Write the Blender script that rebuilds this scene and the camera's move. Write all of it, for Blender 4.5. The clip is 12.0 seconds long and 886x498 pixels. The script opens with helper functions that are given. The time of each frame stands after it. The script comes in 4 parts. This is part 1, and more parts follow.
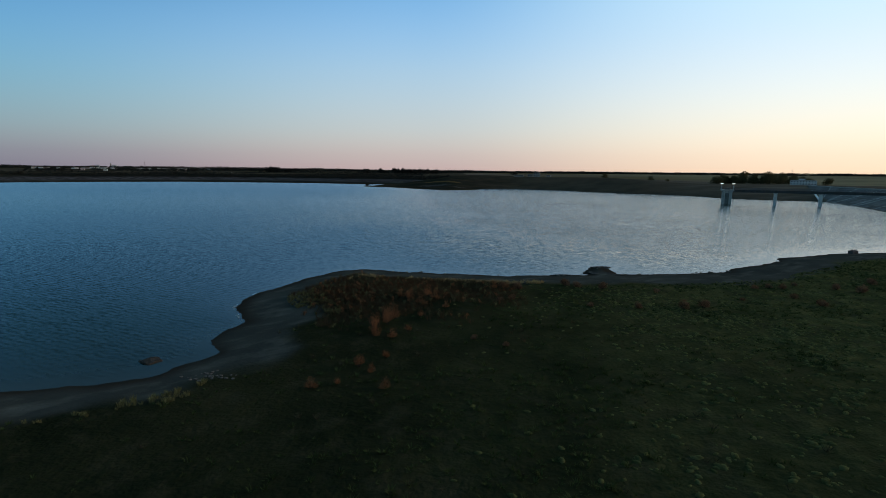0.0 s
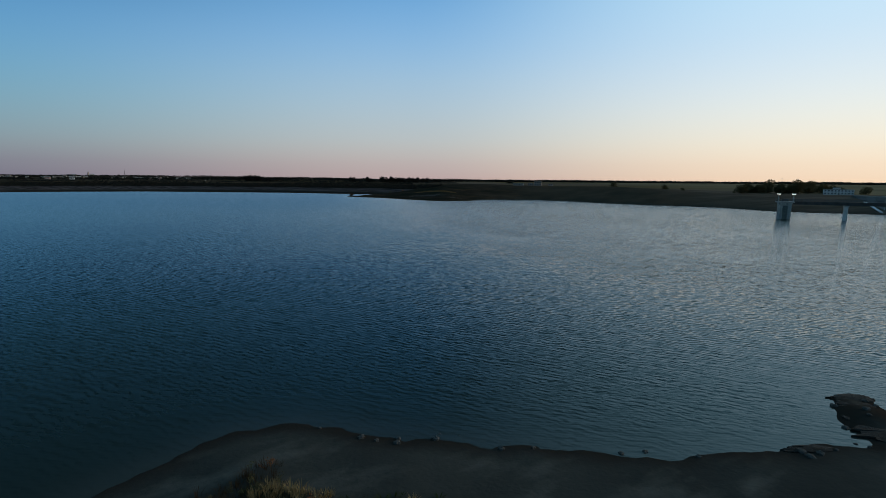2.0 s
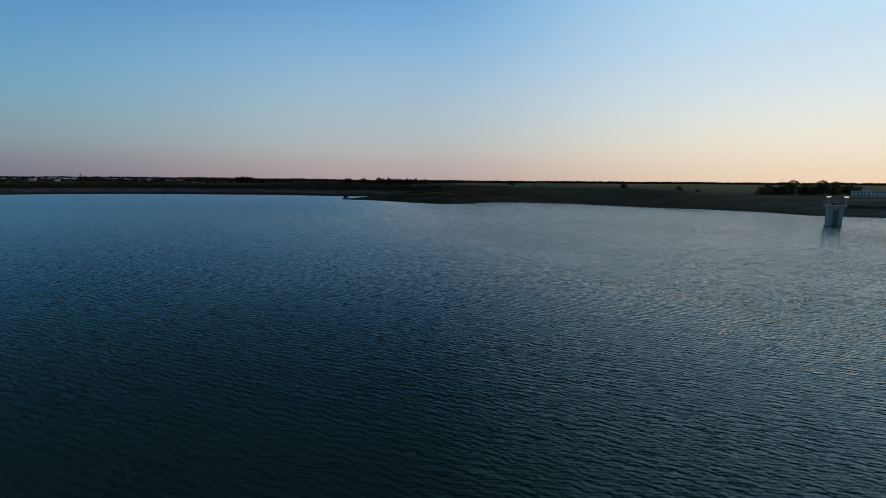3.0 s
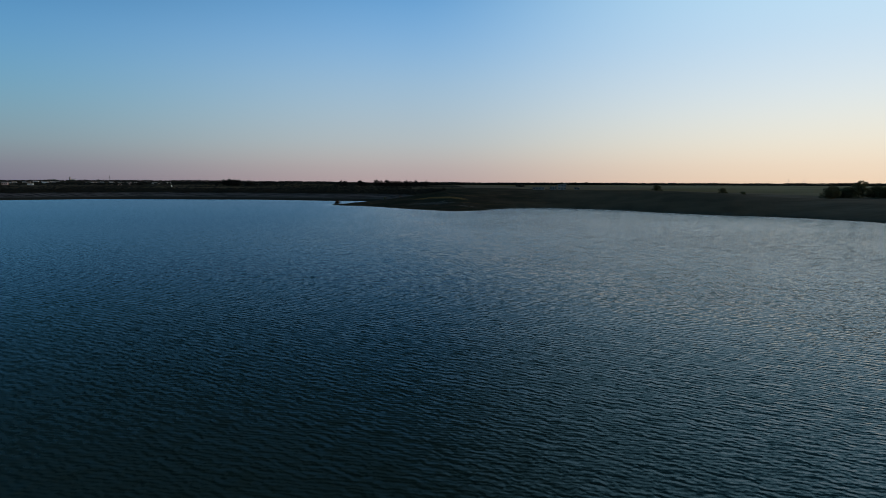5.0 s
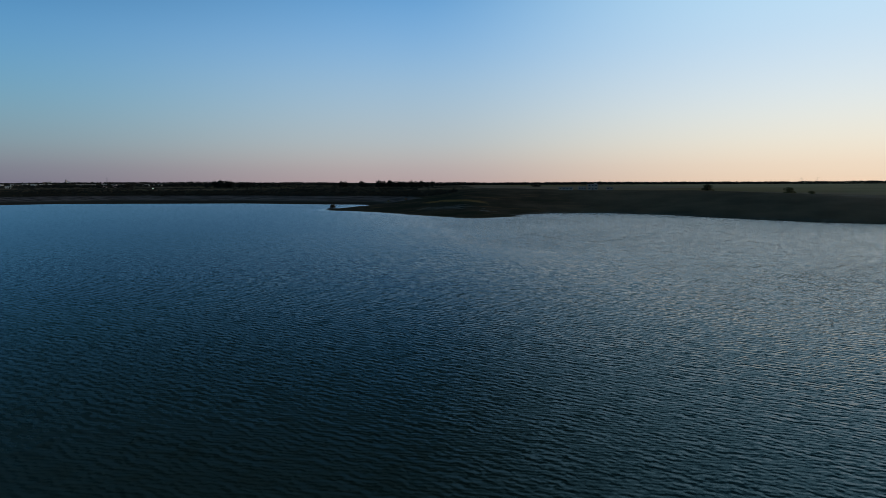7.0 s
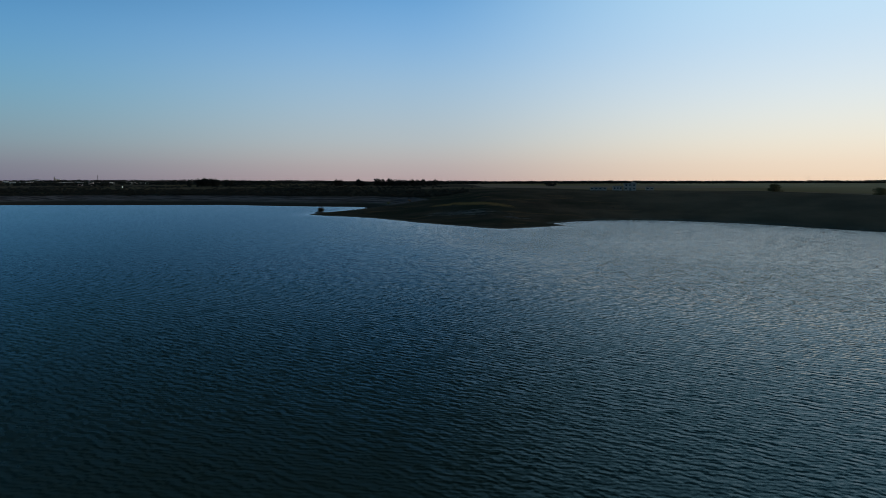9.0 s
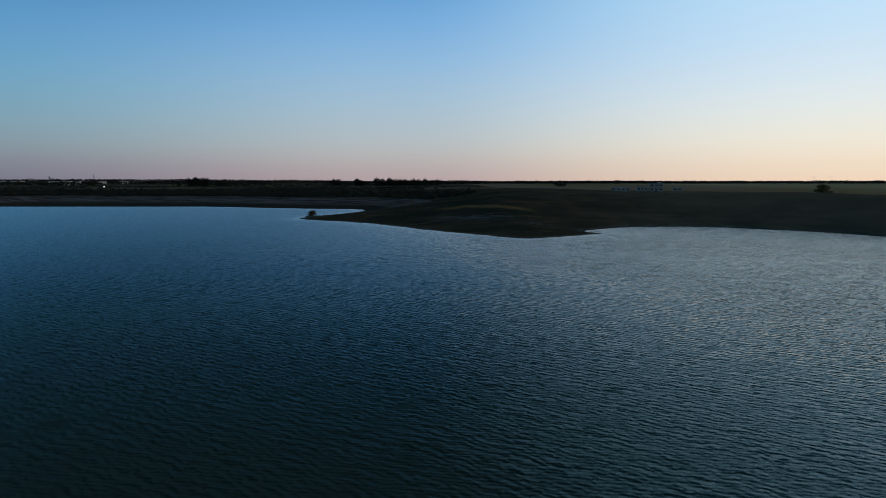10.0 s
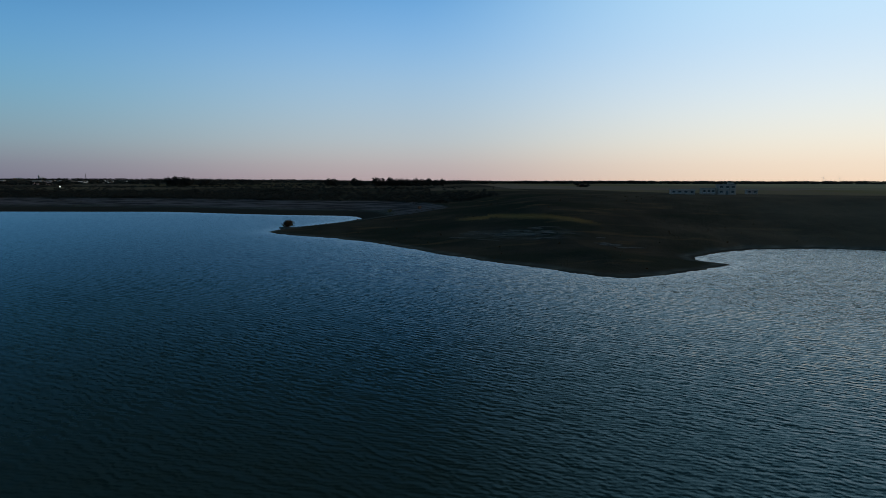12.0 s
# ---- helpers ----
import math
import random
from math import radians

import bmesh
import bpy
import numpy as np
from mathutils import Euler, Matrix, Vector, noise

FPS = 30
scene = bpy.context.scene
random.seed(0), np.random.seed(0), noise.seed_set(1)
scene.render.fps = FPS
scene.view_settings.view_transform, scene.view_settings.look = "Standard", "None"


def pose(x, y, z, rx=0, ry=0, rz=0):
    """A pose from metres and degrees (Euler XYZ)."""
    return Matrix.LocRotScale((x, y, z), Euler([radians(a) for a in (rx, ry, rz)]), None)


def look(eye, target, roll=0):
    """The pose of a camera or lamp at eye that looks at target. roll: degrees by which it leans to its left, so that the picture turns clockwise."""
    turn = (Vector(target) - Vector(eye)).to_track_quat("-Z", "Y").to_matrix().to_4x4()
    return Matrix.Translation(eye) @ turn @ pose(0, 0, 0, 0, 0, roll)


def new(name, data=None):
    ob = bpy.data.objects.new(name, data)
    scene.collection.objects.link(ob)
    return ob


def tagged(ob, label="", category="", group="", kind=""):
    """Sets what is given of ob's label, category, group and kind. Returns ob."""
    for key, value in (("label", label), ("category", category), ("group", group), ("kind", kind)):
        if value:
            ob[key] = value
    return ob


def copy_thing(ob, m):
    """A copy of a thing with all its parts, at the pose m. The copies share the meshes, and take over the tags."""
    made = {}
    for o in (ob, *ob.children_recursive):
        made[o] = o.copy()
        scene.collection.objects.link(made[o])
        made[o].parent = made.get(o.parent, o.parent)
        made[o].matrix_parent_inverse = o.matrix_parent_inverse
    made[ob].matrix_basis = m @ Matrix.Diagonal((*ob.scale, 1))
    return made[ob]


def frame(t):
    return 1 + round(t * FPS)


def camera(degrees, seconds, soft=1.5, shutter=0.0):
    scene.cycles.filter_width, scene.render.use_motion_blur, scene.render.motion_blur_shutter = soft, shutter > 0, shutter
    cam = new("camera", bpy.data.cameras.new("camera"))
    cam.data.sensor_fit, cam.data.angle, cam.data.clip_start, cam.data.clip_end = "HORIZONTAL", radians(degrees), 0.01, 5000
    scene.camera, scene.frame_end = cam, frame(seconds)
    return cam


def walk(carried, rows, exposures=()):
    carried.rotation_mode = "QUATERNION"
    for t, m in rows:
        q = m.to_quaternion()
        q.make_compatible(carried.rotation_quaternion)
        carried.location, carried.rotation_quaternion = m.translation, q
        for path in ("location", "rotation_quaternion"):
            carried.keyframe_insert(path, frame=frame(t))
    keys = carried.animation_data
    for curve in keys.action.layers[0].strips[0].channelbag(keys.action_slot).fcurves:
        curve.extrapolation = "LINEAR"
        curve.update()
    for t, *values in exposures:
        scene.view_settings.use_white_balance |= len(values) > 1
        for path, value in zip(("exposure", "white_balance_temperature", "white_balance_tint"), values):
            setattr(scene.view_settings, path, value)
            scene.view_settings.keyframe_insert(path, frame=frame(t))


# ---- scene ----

# ---------------- camera ----------------
PATH = [
    (0, (0.00, 0.00, 20.39), (-2.21, 98.80, 5.10), 0.54),
    (0.5, (-1.45, 14.30, 20.37), (-3.06, 113.21, 5.79), 0.57),
    (1, (-3.11, 29.41, 20.27), (-4.13, 128.39, 6.05), 0.56),
    (1.5, (-4.63, 46.13, 20.08), (-5.08, 145.15, 6.18), 0.54),
    (2, (-6.20, 63.82, 19.80), (-6.23, 162.90, 6.21), 0.50),
    (2.5, (-7.71, 81.15, 19.79), (-7.49, 180.23, 6.32), 0.45),
    (3, (-9.22, 98.39, 19.85), (-8.76, 197.50, 6.48), 0.41),
    (5, (-16.27, 170.36, 19.99), (-15.56, 269.51, 7.01), 0.18),
    (5.5, (-18.23, 187.96, 19.96), (-17.79, 287.13, 7.05), 0.08),
    (6, (-20.22, 205.48, 19.93), (-20.08, 304.65, 7.06), -0.02),
    (6.5, (-22.25, 223.04, 19.92), (-22.29, 322.21, 7.03), -0.11),
    (7, (-24.30, 240.66, 19.91), (-24.20, 339.82, 6.97), -0.19),
    (9, (-32.99, 312.02, 19.90), (-32.58, 411.14, 6.68), -0.06),
    (9.5, (-35.03, 330.66, 19.86), (-34.60, 429.78, 6.59), -0.02),
    (10, (-37.04, 349.41, 19.86), (-36.61, 448.52, 6.59), 0.01),
    (10.5, (-39.05, 367.95, 19.88), (-38.56, 467.07, 6.62), 0.04),
    (11, (-41.08, 386.15, 19.88), (-40.55, 485.26, 6.61), 0.06),
    (11.5, (-43.16, 404.11, 19.89), (-42.68, 503.22, 6.60), 0.08),
    (12, (-45.27, 421.94, 19.89), (-44.75, 521.04, 6.58), 0.10),
]
cam = camera(82, 12.0, soft=0.85)
walk(cam, [(t, look(eye, aim, roll)) for t, eye, aim, roll in PATH], [(0, 0.30, 6950, 10), (1.0, 0.23, 6900, 10), (2.0, 0.10, 6800, 10), (3.0, 0.0, 6750, 10), (6.0, 0.01, 6650, 10), (9.0, 0.02, 6600, 10), (12, 0.08, 6500, 10)])

# ---------------- node helpers ----------------
def shader(name, rough=0.9, metal=0.0):
    m = bpy.data.materials.new(name)
    m.use_nodes = True
    b = m.node_tree.nodes["Principled BSDF"]
    b.inputs["Roughness"].default_value, b.inputs["Metallic"].default_value = rough, metal
    b.inputs["Specular IOR Level"].default_value = 0.0 if rough > 0.92 else 0.2
    return m, m.node_tree, b


def add(nt, kind, **sockets):
    n = nt.nodes.new(kind)
    for k, v in sockets.items():
        n.inputs[k.replace("_", " ")].default_value = v
    return n


def blend(nt, fac, a, b, mode="MIX"):
    n = nt.nodes.new("ShaderNodeMix")
    n.data_type, n.blend_type = "RGBA", mode
    for sock, v in ((n.inputs[0], fac), (n.inputs[6], a), (n.inputs[7], b)):
        if isinstance(v, bpy.types.NodeSocket):
            nt.links.new(v, sock)
        elif isinstance(v, (int, float)):
            sock.default_value = v
        else:
            sock.default_value = (*v, 1)
    return n.outputs[2]


def math_node(nt, op, a, b=0.0, clamp=False):
    n = nt.nodes.new("ShaderNodeMath")
    n.operation, n.use_clamp = op, clamp
    for sock, v in zip(n.inputs, (a, b)):
        if isinstance(v, bpy.types.NodeSocket):
            nt.links.new(v, sock)
        else:
            sock.default_value = v
    return n.outputs[0]


# ---------------- sky and light ----------------
SUN_AZ = radians(62)   # clockwise from +Y


def make_world():
    """Clear sky just after sunset: colour by height over the horizon, on three bearings from the sunset."""
    world = bpy.data.worlds.new("dusk_sky")
    scene.world = world
    world.use_nodes = True
    nt = world.node_tree
    nt.nodes.clear()
    out = nt.nodes.new("ShaderNodeOutputWorld")
    bg = nt.nodes.new("ShaderNodeBackground")
    coord = nt.nodes.new("ShaderNodeTexCoord")
    sep = nt.nodes.new("ShaderNodeSeparateXYZ")
    nt.links.new(coord.outputs["Generated"], sep.inputs[0])
    up = math_node(nt, "ARCSINE", sep.outputs[2])
    up = math_node(nt, "SQRT", math_node(nt, "DIVIDE", math_node(nt, "MAXIMUM", up, 0.0), math.pi / 2))
    flat = math_node(nt, "SQRT", math_node(nt, "SUBTRACT", 1.0, math_node(nt, "MULTIPLY", sep.outputs[2], sep.outputs[2])))
    side = math_node(nt, "ADD", math_node(nt, "MULTIPLY", sep.outputs[0], math.sin(SUN_AZ)), math_node(nt, "MULTIPLY", sep.outputs[1], math.cos(SUN_AZ)))
    side = math_node(nt, "DIVIDE", side, math_node(nt, "MAXIMUM", flat, 0.001))

    def linear(c):
        return tuple((v / 255 / 12.92) if v < 10 else ((v / 255 + 0.055) / 1.055) ** 2.4 for v in c)

    def ramp(stops):
        r = nt.nodes.new("ShaderNodeValToRGB")
        r.color_ramp.interpolation = "B_SPLINE"
        for k, (deg, c) in enumerate(stops):
            p = math.sqrt(deg / 90)
            e = r.color_ramp.elements[k] if k < 2 else r.color_ramp.elements.new(p)
            e.position, e.color = p, (*linear(c), 1)
        nt.links.new(up, r.inputs[0])
        return r.outputs[0]

    def between(a, b):
        r = nt.nodes.new("ShaderNodeMapRange")
        r.interpolation_type = "SMOOTHSTEP"
        r.inputs[1].default_value, r.inputs[2].default_value = a, b
        nt.links.new(side, r.inputs[0])
        return r.outputs[0]
    zenith = (14, 32, 45)
    away = ramp(((0, (108, 108, 128)), (90, zenith), (1.4, (122, 124, 139)), (3.6, (130, 151, 160)), (8, (109, 164, 190)), (14, (84, 148, 202)), (20, (49, 110, 152)), (28, (23, 72, 100)), (42, (14, 44, 62))))
    mid = ramp(((0, (172, 152, 156)), (90, zenith), (1.6, (180, 168, 169)), (4.3, (180, 189, 190)), (10.4, (154, 190, 217)), (17.6, (108, 168, 222)), (25, (54, 124, 178)), (35, (26, 83, 116)), (50, (15, 49, 70))))
    near = ramp(((0, (236, 208, 180)), (90, zenith), (1.6, (240, 220, 197)), (4.0, (239, 234, 217)), (8, (222, 234, 239)), (13.5, (194, 222, 246)), (23, (178, 226, 252)), (35, (150, 212, 246)), (54, (52, 110, 150))))
    col = blend(nt, between(-0.35, 0.47), away, mid)
    col = blend(nt, between(0.40, 1.0), col, near)
    nt.links.new(col, bg.inputs["Color"])
    bg.inputs["Strength"].default_value = 1.0
    nt.links.new(bg.outputs[0], out.inputs["Surface"])


make_world()
sun_data = bpy.data.lights.new("sun", "SUN")
sun_data.energy, sun_data.angle, sun_data.color = 0.85, radians(26), (1.0, 0.74, 0.46)
sun = new("sun", sun_data)
glow = radians(82)   # bearing of the afterglow
sun.matrix_world = look((0, 0, 0), (-math.sin(glow), -math.cos(glow), -math.tan(radians(8))))


# ---------------- materials ----------------
def place(nt, stretch=(1, 1, 1), turn=0.0, world=True):
    """World (or object) position, turned and stretched."""
    if world:
        src = nt.nodes.new("ShaderNodeNewGeometry").outputs["Position"]
    else:
        src = nt.nodes.new("ShaderNodeTexCoord").outputs["Object"]
    mp = nt.nodes.new("ShaderNodeMapping")
    mp.vector_type = "TEXTURE"
    mp.inputs["Rotation"].default_value = (0, 0, turn)
    mp.inputs["Scale"].default_value = [1 / k if k else 1e6 for k in stretch]
    nt.links.new(src, mp.inputs["Vector"])
    return mp.outputs[0]


def grain(nt, vec, scale, detail=3.0, lo=0.35, hi=0.65, rough=0.55):
    n = add(nt, "ShaderNodeTexNoise", Scale=scale, Detail=detail, Roughness=rough)
    nt.links.new(vec, n.inputs["Vector"])
    r = nt.nodes.new("ShaderNodeMapRange")
    r.inputs[1].default_value, r.inputs[2].default_value = lo, hi
    nt.links.new(n.outputs[0], r.inputs[0])
    return r.outputs[0]


def relief(nt, b, height, strength=0.5, distance=0.1):
    n = add(nt, "ShaderNodeBump", Strength=strength, Distance=distance)
    nt.links.new(height, n.inputs["Height"])
    nt.links.new(n.outputs[0], b.inputs["Normal"])


def weathered(name, c1, c2, scale, rough=0.85, bump=0.3, world=False, stain=None, random_tint=0.0):
    """Two-scale varied surface: broad patches between c1 and c2, fine grain, optional vertical stains."""
    m, nt, b = shader(name, rough)
    v = place(nt, world=world)
    col = blend(nt, grain(nt, v, scale), c1, c2)
    fine = grain(nt, v, scale * 9, 4.0)
    col = blend(nt, math_node(nt, "MULTIPLY", fine, 0.35), col, tuple(x * 0.6 for x in c1))
    if stain:
        drip = place(nt, (1.6, 1.6, 0.12), world=world)
        col = blend(nt, math_node(nt, "MULTIPLY", grain(nt, drip, 1.1, 3, 0.5, 0.75), 0.75), col, stain)
    if random_tint:
        info = nt.nodes.new("ShaderNodeObjectInfo")
        hsv = nt.nodes.new("ShaderNodeHueSaturation")
        val = math_node(nt, "MULTIPLY_ADD", info.outputs["Random"], random_tint)
        val.node.inputs[2].default_value = 1 - random_tint / 2
        nt.links.new(val, hsv.inputs["Value"])
        nt.links.new(col, hsv.inputs["Color"])
        col = hsv.outputs[0]
    nt.links.new(col, b.inputs["Base Color"])
    relief(nt, b, fine, bump, 0.05)
    return m


def foliage(name, c1, c2, c3=None):
    """Leaves: colour varies from clump to clump and from plant to plant."""
    m, nt, b = shader(name, 0.95)
    geo = nt.nodes.new("ShaderNodeNewGeometry")
    col = blend(nt, geo.outputs["Random Per Island"], c1, c2)
    info = nt.nodes.new("ShaderNodeObjectInfo")
    if c3:
        v = place(nt)
        col = blend(nt, grain(nt, v, 0.09, 2, 0.4, 0.65), col, c3)
    col = blend(nt, math_node(nt, "MULTIPLY", info.outputs["Random"], 0.4), col, tuple(x * 0.55 for x in c1))
    nt.links.new(col, b.inputs["Base Color"])
    thin = nt.nodes.new("ShaderNodeBsdfTranslucent")
    nt.links.new(col, thin.inputs["Color"])
    both = add(nt, "ShaderNodeMixShader", Fac=0.35)
    nt.links.new(b.outputs[0], both.inputs[1])
    nt.links.new(thin.outputs[0], both.inputs[2])
    nt.links.new(both.outputs[0], nt.nodes["Material Output"].inputs["Surface"])
    return m


def ground_material():
    m, nt, b = shader("ground_cover", 0.95)

    def attr(name):
        a = nt.nodes.new("ShaderNodeAttribute")
        a.attribute_name = name
        return a.outputs["Fac"]
    v = place(nt)
    # turf: dark green with olive and bare brown patches
    turf = blend(nt, grain(nt, v, 0.06, 4, 0.38, 0.62), (0.019, 0.020, 0.010), (0.041, 0.036, 0.017))
    where = nt.nodes.new("ShaderNodeSeparateXYZ")
    nt.links.new(v, where.inputs[0])
    lush = nt.nodes.new("ShaderNodeMapRange")
    lush.inputs[1].default_value, lush.inputs[2].default_value = 5, 70
    nt.links.new(math_node(nt, "ADD", where.outputs[0], math_node(nt, "MULTIPLY", grain(nt, v, 0.08, 3), 24.0)), lush.inputs[0])
    turf = blend(nt, lush.outputs[0], turf, blend(nt, grain(nt, v, 0.5, 4, 0.4, 0.62), (0.066, 0.067, 0.025), (0.130, 0.115, 0.045)))
    turf = blend(nt, math_node(nt, "MULTIPLY", grain(nt, v, 0.35, 4, 0.5, 0.7), 0.7), turf, (0.062, 0.050, 0.027))
    turf = blend(nt, math_node(nt, "MULTIPLY", grain(nt, v, 3.0, 4, 0.45, 0.7), 0.5), turf, (0.028, 0.034, 0.012))
    # drawn-down banks: silt with wet edge, pebbles and pale crust
    silt = blend(nt, grain(nt, v, 0.12, 4, 0.35, 0.65), (0.084, 0.079, 0.066), (0.058, 0.056, 0.048))
    silt = blend(nt, math_node(nt, "MULTIPLY", grain(nt, place(nt, (0.5, 1, 1), radians(35)), 0.35, 6, 0.5, 0.72), 0.9), silt, (0.145, 0.132, 0.108))
    silt = blend(nt, attr("wet"), silt, (0.046, 0.036, 0.028))
    pale = blend(nt, grain(nt, place(nt, (0.22, 1.0, 1), radians(-14)), 0.20, 5, 0.40, 0.60), (0.145, 0.112, 0.107), (0.058, 0.045, 0.042))
    silt = blend(nt, attr("pale"), silt, pale)
    # fields: broad strips of stubble, pasture and ploughed soil
    vor = add(nt, "ShaderNodeTexVoronoi", Scale=1.0)
    nt.links.new(place(nt, (0.0022, 0.0062, 0), 0.25), vor.inputs["Vector"])
    sep = nt.nodes.new("ShaderNodeSeparateColor")
    nt.links.new(vor.outputs["Color"], sep.inputs[0])
    field = blend(nt, sep.outputs[0], (0.20, 0.135, 0.058), (0.25, 0.155, 0.125))
    field = blend(nt, math_node(nt, "GREATER_THAN", sep.outputs[1], 0.72), field, (0.23, 0.15, 0.115))
    field = blend(nt, math_node(nt, "MULTIPLY", grain(nt, v, 0.03, 4), 0.4), field, (0.17, 0.15, 0.07))
    stubble = nt.nodes.new("ShaderNodeMapRange")
    stubble.inputs[1].default_value, stubble.inputs[2].default_value = 240, 420
    nt.links.new(where.outputs[0], stubble.inputs[0])
    field = blend(nt, stubble.outputs[0], field, blend(nt, grain(nt, place(nt, (0.3, 1, 1)), 0.03, 4), (0.36, 0.265, 0.155), (0.24, 0.185, 0.11)))
    brown = blend(nt, grain(nt, v, 0.05, 5, 0.35, 0.65), (0.074, 0.052, 0.035), (0.043, 0.034, 0.025))
    bank = blend(nt, grain(nt, v, 0.05, 5, 0.35, 0.65), (0.120, 0.086, 0.058), (0.086, 0.064, 0.044))
    brown = blend(nt, math_node(nt, "MULTIPLY", grain(nt, place(nt, (0.5, 1, 1)), 0.045, 4, 0.45, 0.6), 0.75), brown, (0.030, 0.030, 0.020))
    brown = blend(nt, math_node(nt, "MULTIPLY", grain(nt, place(nt, (0.4, 1.3, 1)), 0.09, 4, 0.58, 0.7), 0.6), brown, (0.14, 0.080, 0.040))
    east = nt.nodes.new("ShaderNodeSeparateXYZ")
    nt.links.new(v, east.inputs[0])
    edge = nt.nodes.new("ShaderNodeMapRange")
    edge.inputs[1].default_value, edge.inputs[2].default_value = 40, 130
    nt.links.new(math_node(nt, "ADD", east.outputs[0], math_node(nt, "MULTIPLY", grain(nt, v, 0.02, 3), 40.0)), edge.inputs[0])
    bank = blend(nt, edge.outputs[0], brown, bank)
    dry = nt.nodes.new("ShaderNodeMapRange")
    dry.inputs[1].default_value, dry.inputs[2].default_value = 180, 270
    nt.links.new(east.outputs[0], dry.inputs[0])
    bank = blend(nt, dry.outputs[0], bank, blend(nt, grain(nt, place(nt, (0.3, 1.2, 1)), 0.06, 5, 0.38, 0.62), (0.21, 0.155, 0.115), (0.12, 0.088, 0.064)))
    turf = blend(nt, attr("bank"), turf, bank)
    col = blend(nt, attr("field"), turf, field)
    col = blend(nt, attr("straw"), col, (0.33, 0.185, 0.068))
    col = blend(nt, attr("scrub"), col, (0.052, 0.042, 0.026))
    col = blend(nt, attr("beach"), col, silt)
    nt.links.new(col, b.inputs["Base Color"])
    rough = math_node(nt, "MULTIPLY_ADD", attr("wet"), -0.45)
    rough.node.inputs[2].default_value = 0.95
    nt.links.new(rough, b.inputs["Roughness"])
    h = math_node(nt, "ADD", grain(nt, v, 2.2, 5), math_node(nt, "MULTIPLY", grain(nt, v, 0.5, 3), 1.5))
    h = math_node(nt, "MULTIPLY", h, math_node(nt, "SUBTRACT", 1.0, math_node(nt, "MULTIPLY", attr("beach"), 0.75)))
    relief(nt, b, h, 0.4, 0.16)
    return m


def water_material():
    """Wind-rippled water: the slopes of short-crested ripples on two headings, cross chop and wavelets, with a lean
    added to tone the reflections, as a normal in the world.
    """
    m, nt, b = shader("lake_water", 0.03)
    b.inputs["IOR"].default_value = 1.333
    b.inputs["Specular IOR Level"].default_value = 0.5
    b.inputs["Specular Tint"].default_value = (0.66, 0.97, 1.0, 1)
    v = place(nt)

    def attr(name):
        a = nt.nodes.new("ShaderNodeAttribute")
        a.attribute_name = name
        return a.outputs["Fac"]
    col = blend(nt, grain(nt, v, 0.01, 2), (0.026, 0.034, 0.024), (0.030, 0.038, 0.027))
    col = blend(nt, attr("shoal"), col, (0.072, 0.070, 0.056))
    nt.links.new(col, b.inputs["Base Color"])

    def waves(length, along, turn, detail, distortion=0.4):
        """Noise between about -1 and 1 with crests `along` times as long as they are apart."""
        n = add(nt, "ShaderNodeTexNoise", Scale=1.0 / length, Detail=detail, Roughness=0.5, Distortion=distortion)
        nt.links.new(place(nt, (1 / along, 1, 1), radians(turn)), n.inputs["Vector"])
        return math_node(nt, "MULTIPLY", math_node(nt, "SUBTRACT", n.outputs[0], 0.5), 4.0)

    def span(src, a, b_, lo, hi):
        r = nt.nodes.new("ShaderNodeMapRange")
        r.interpolation_type = "SMOOTHSTEP"
        for k, x in enumerate((a, b_, lo, hi)):
            r.inputs[k + 1].default_value = x
        nt.links.new(src, r.inputs[0])
        return r.outputs[0]

    def total(first, *rest):
        out = first
        for t in rest:
            out = math_node(nt, "ADD", out, t)
        return out

    def times(a, k):
        return math_node(nt, "MULTIPLY", a, k)
    gust = span(grain(nt, place(nt, (0.6, 1, 1), radians(-20)), 0.02, 3, 0.3, 0.7), 0, 1, 0.85, 1.1)
    amp = times(gust, math_node(nt, "SUBTRACT", 1.0, attr("calm")))
    open_ = math_node(nt, "SUBTRACT", 1.0, attr("west_calm_dark"))
    def bands(length, turn, distortion, detail_scale):
        w = add(nt, "ShaderNodeTexWave", Scale=0.314 / length, Distortion=distortion, Detail=3.0)
        w.inputs["Detail Scale"].default_value = detail_scale
        w.inputs["Detail Roughness"].default_value = 0.6
        w.wave_type, w.bands_direction, w.wave_profile = "BANDS", "Y", "SIN"
        nt.links.new(place(nt, (1, 1, 1), radians(turn)), w.inputs["Vector"])
        return math_node(nt, "SUBTRACT", math_node(nt, "MULTIPLY", w.outputs["Fac"], 2.0), 1.0)
    first = times(bands(0.92, -22, 7.0, 1.5), span(waves(2.6, 1.6, -20, 1.0), -0.6, 0.6, 0.3, 1.0))
    second = times(bands(0.62, -38, 6.0, 1.5), span(waves(1.9, 1.4, 30, 1.0), -0.6, 0.6, 0.2, 1.0))
    third = bands(0.40, -8, 6.0, 1.4)
    chop = waves(1.5, 1.5, -14, 2.0)
    fine = waves(0.24, 1.6, -22, 1.0)
    ripple = total(times(first, 0.60), times(second, 0.46), times(third, 0.34), times(fine, 0.18))
    cross = waves(0.9, 1.5, 62, 2.0)
    crest = span(ripple, 0.05, 0.75, 0.0, 0.098)
    face = times(math_node(nt, "MINIMUM", ripple, 0.0), 0.39)
    rough_y = total(crest, face, times(chop, 0.020), span(chop, -0.25, -0.85, 0.0, -0.07))
    rough_x = total(times(crest, 0.56), times(face, 0.45), times(second, 0.035), times(third, 0.015), times(fine, 0.02), times(cross, 0.05))
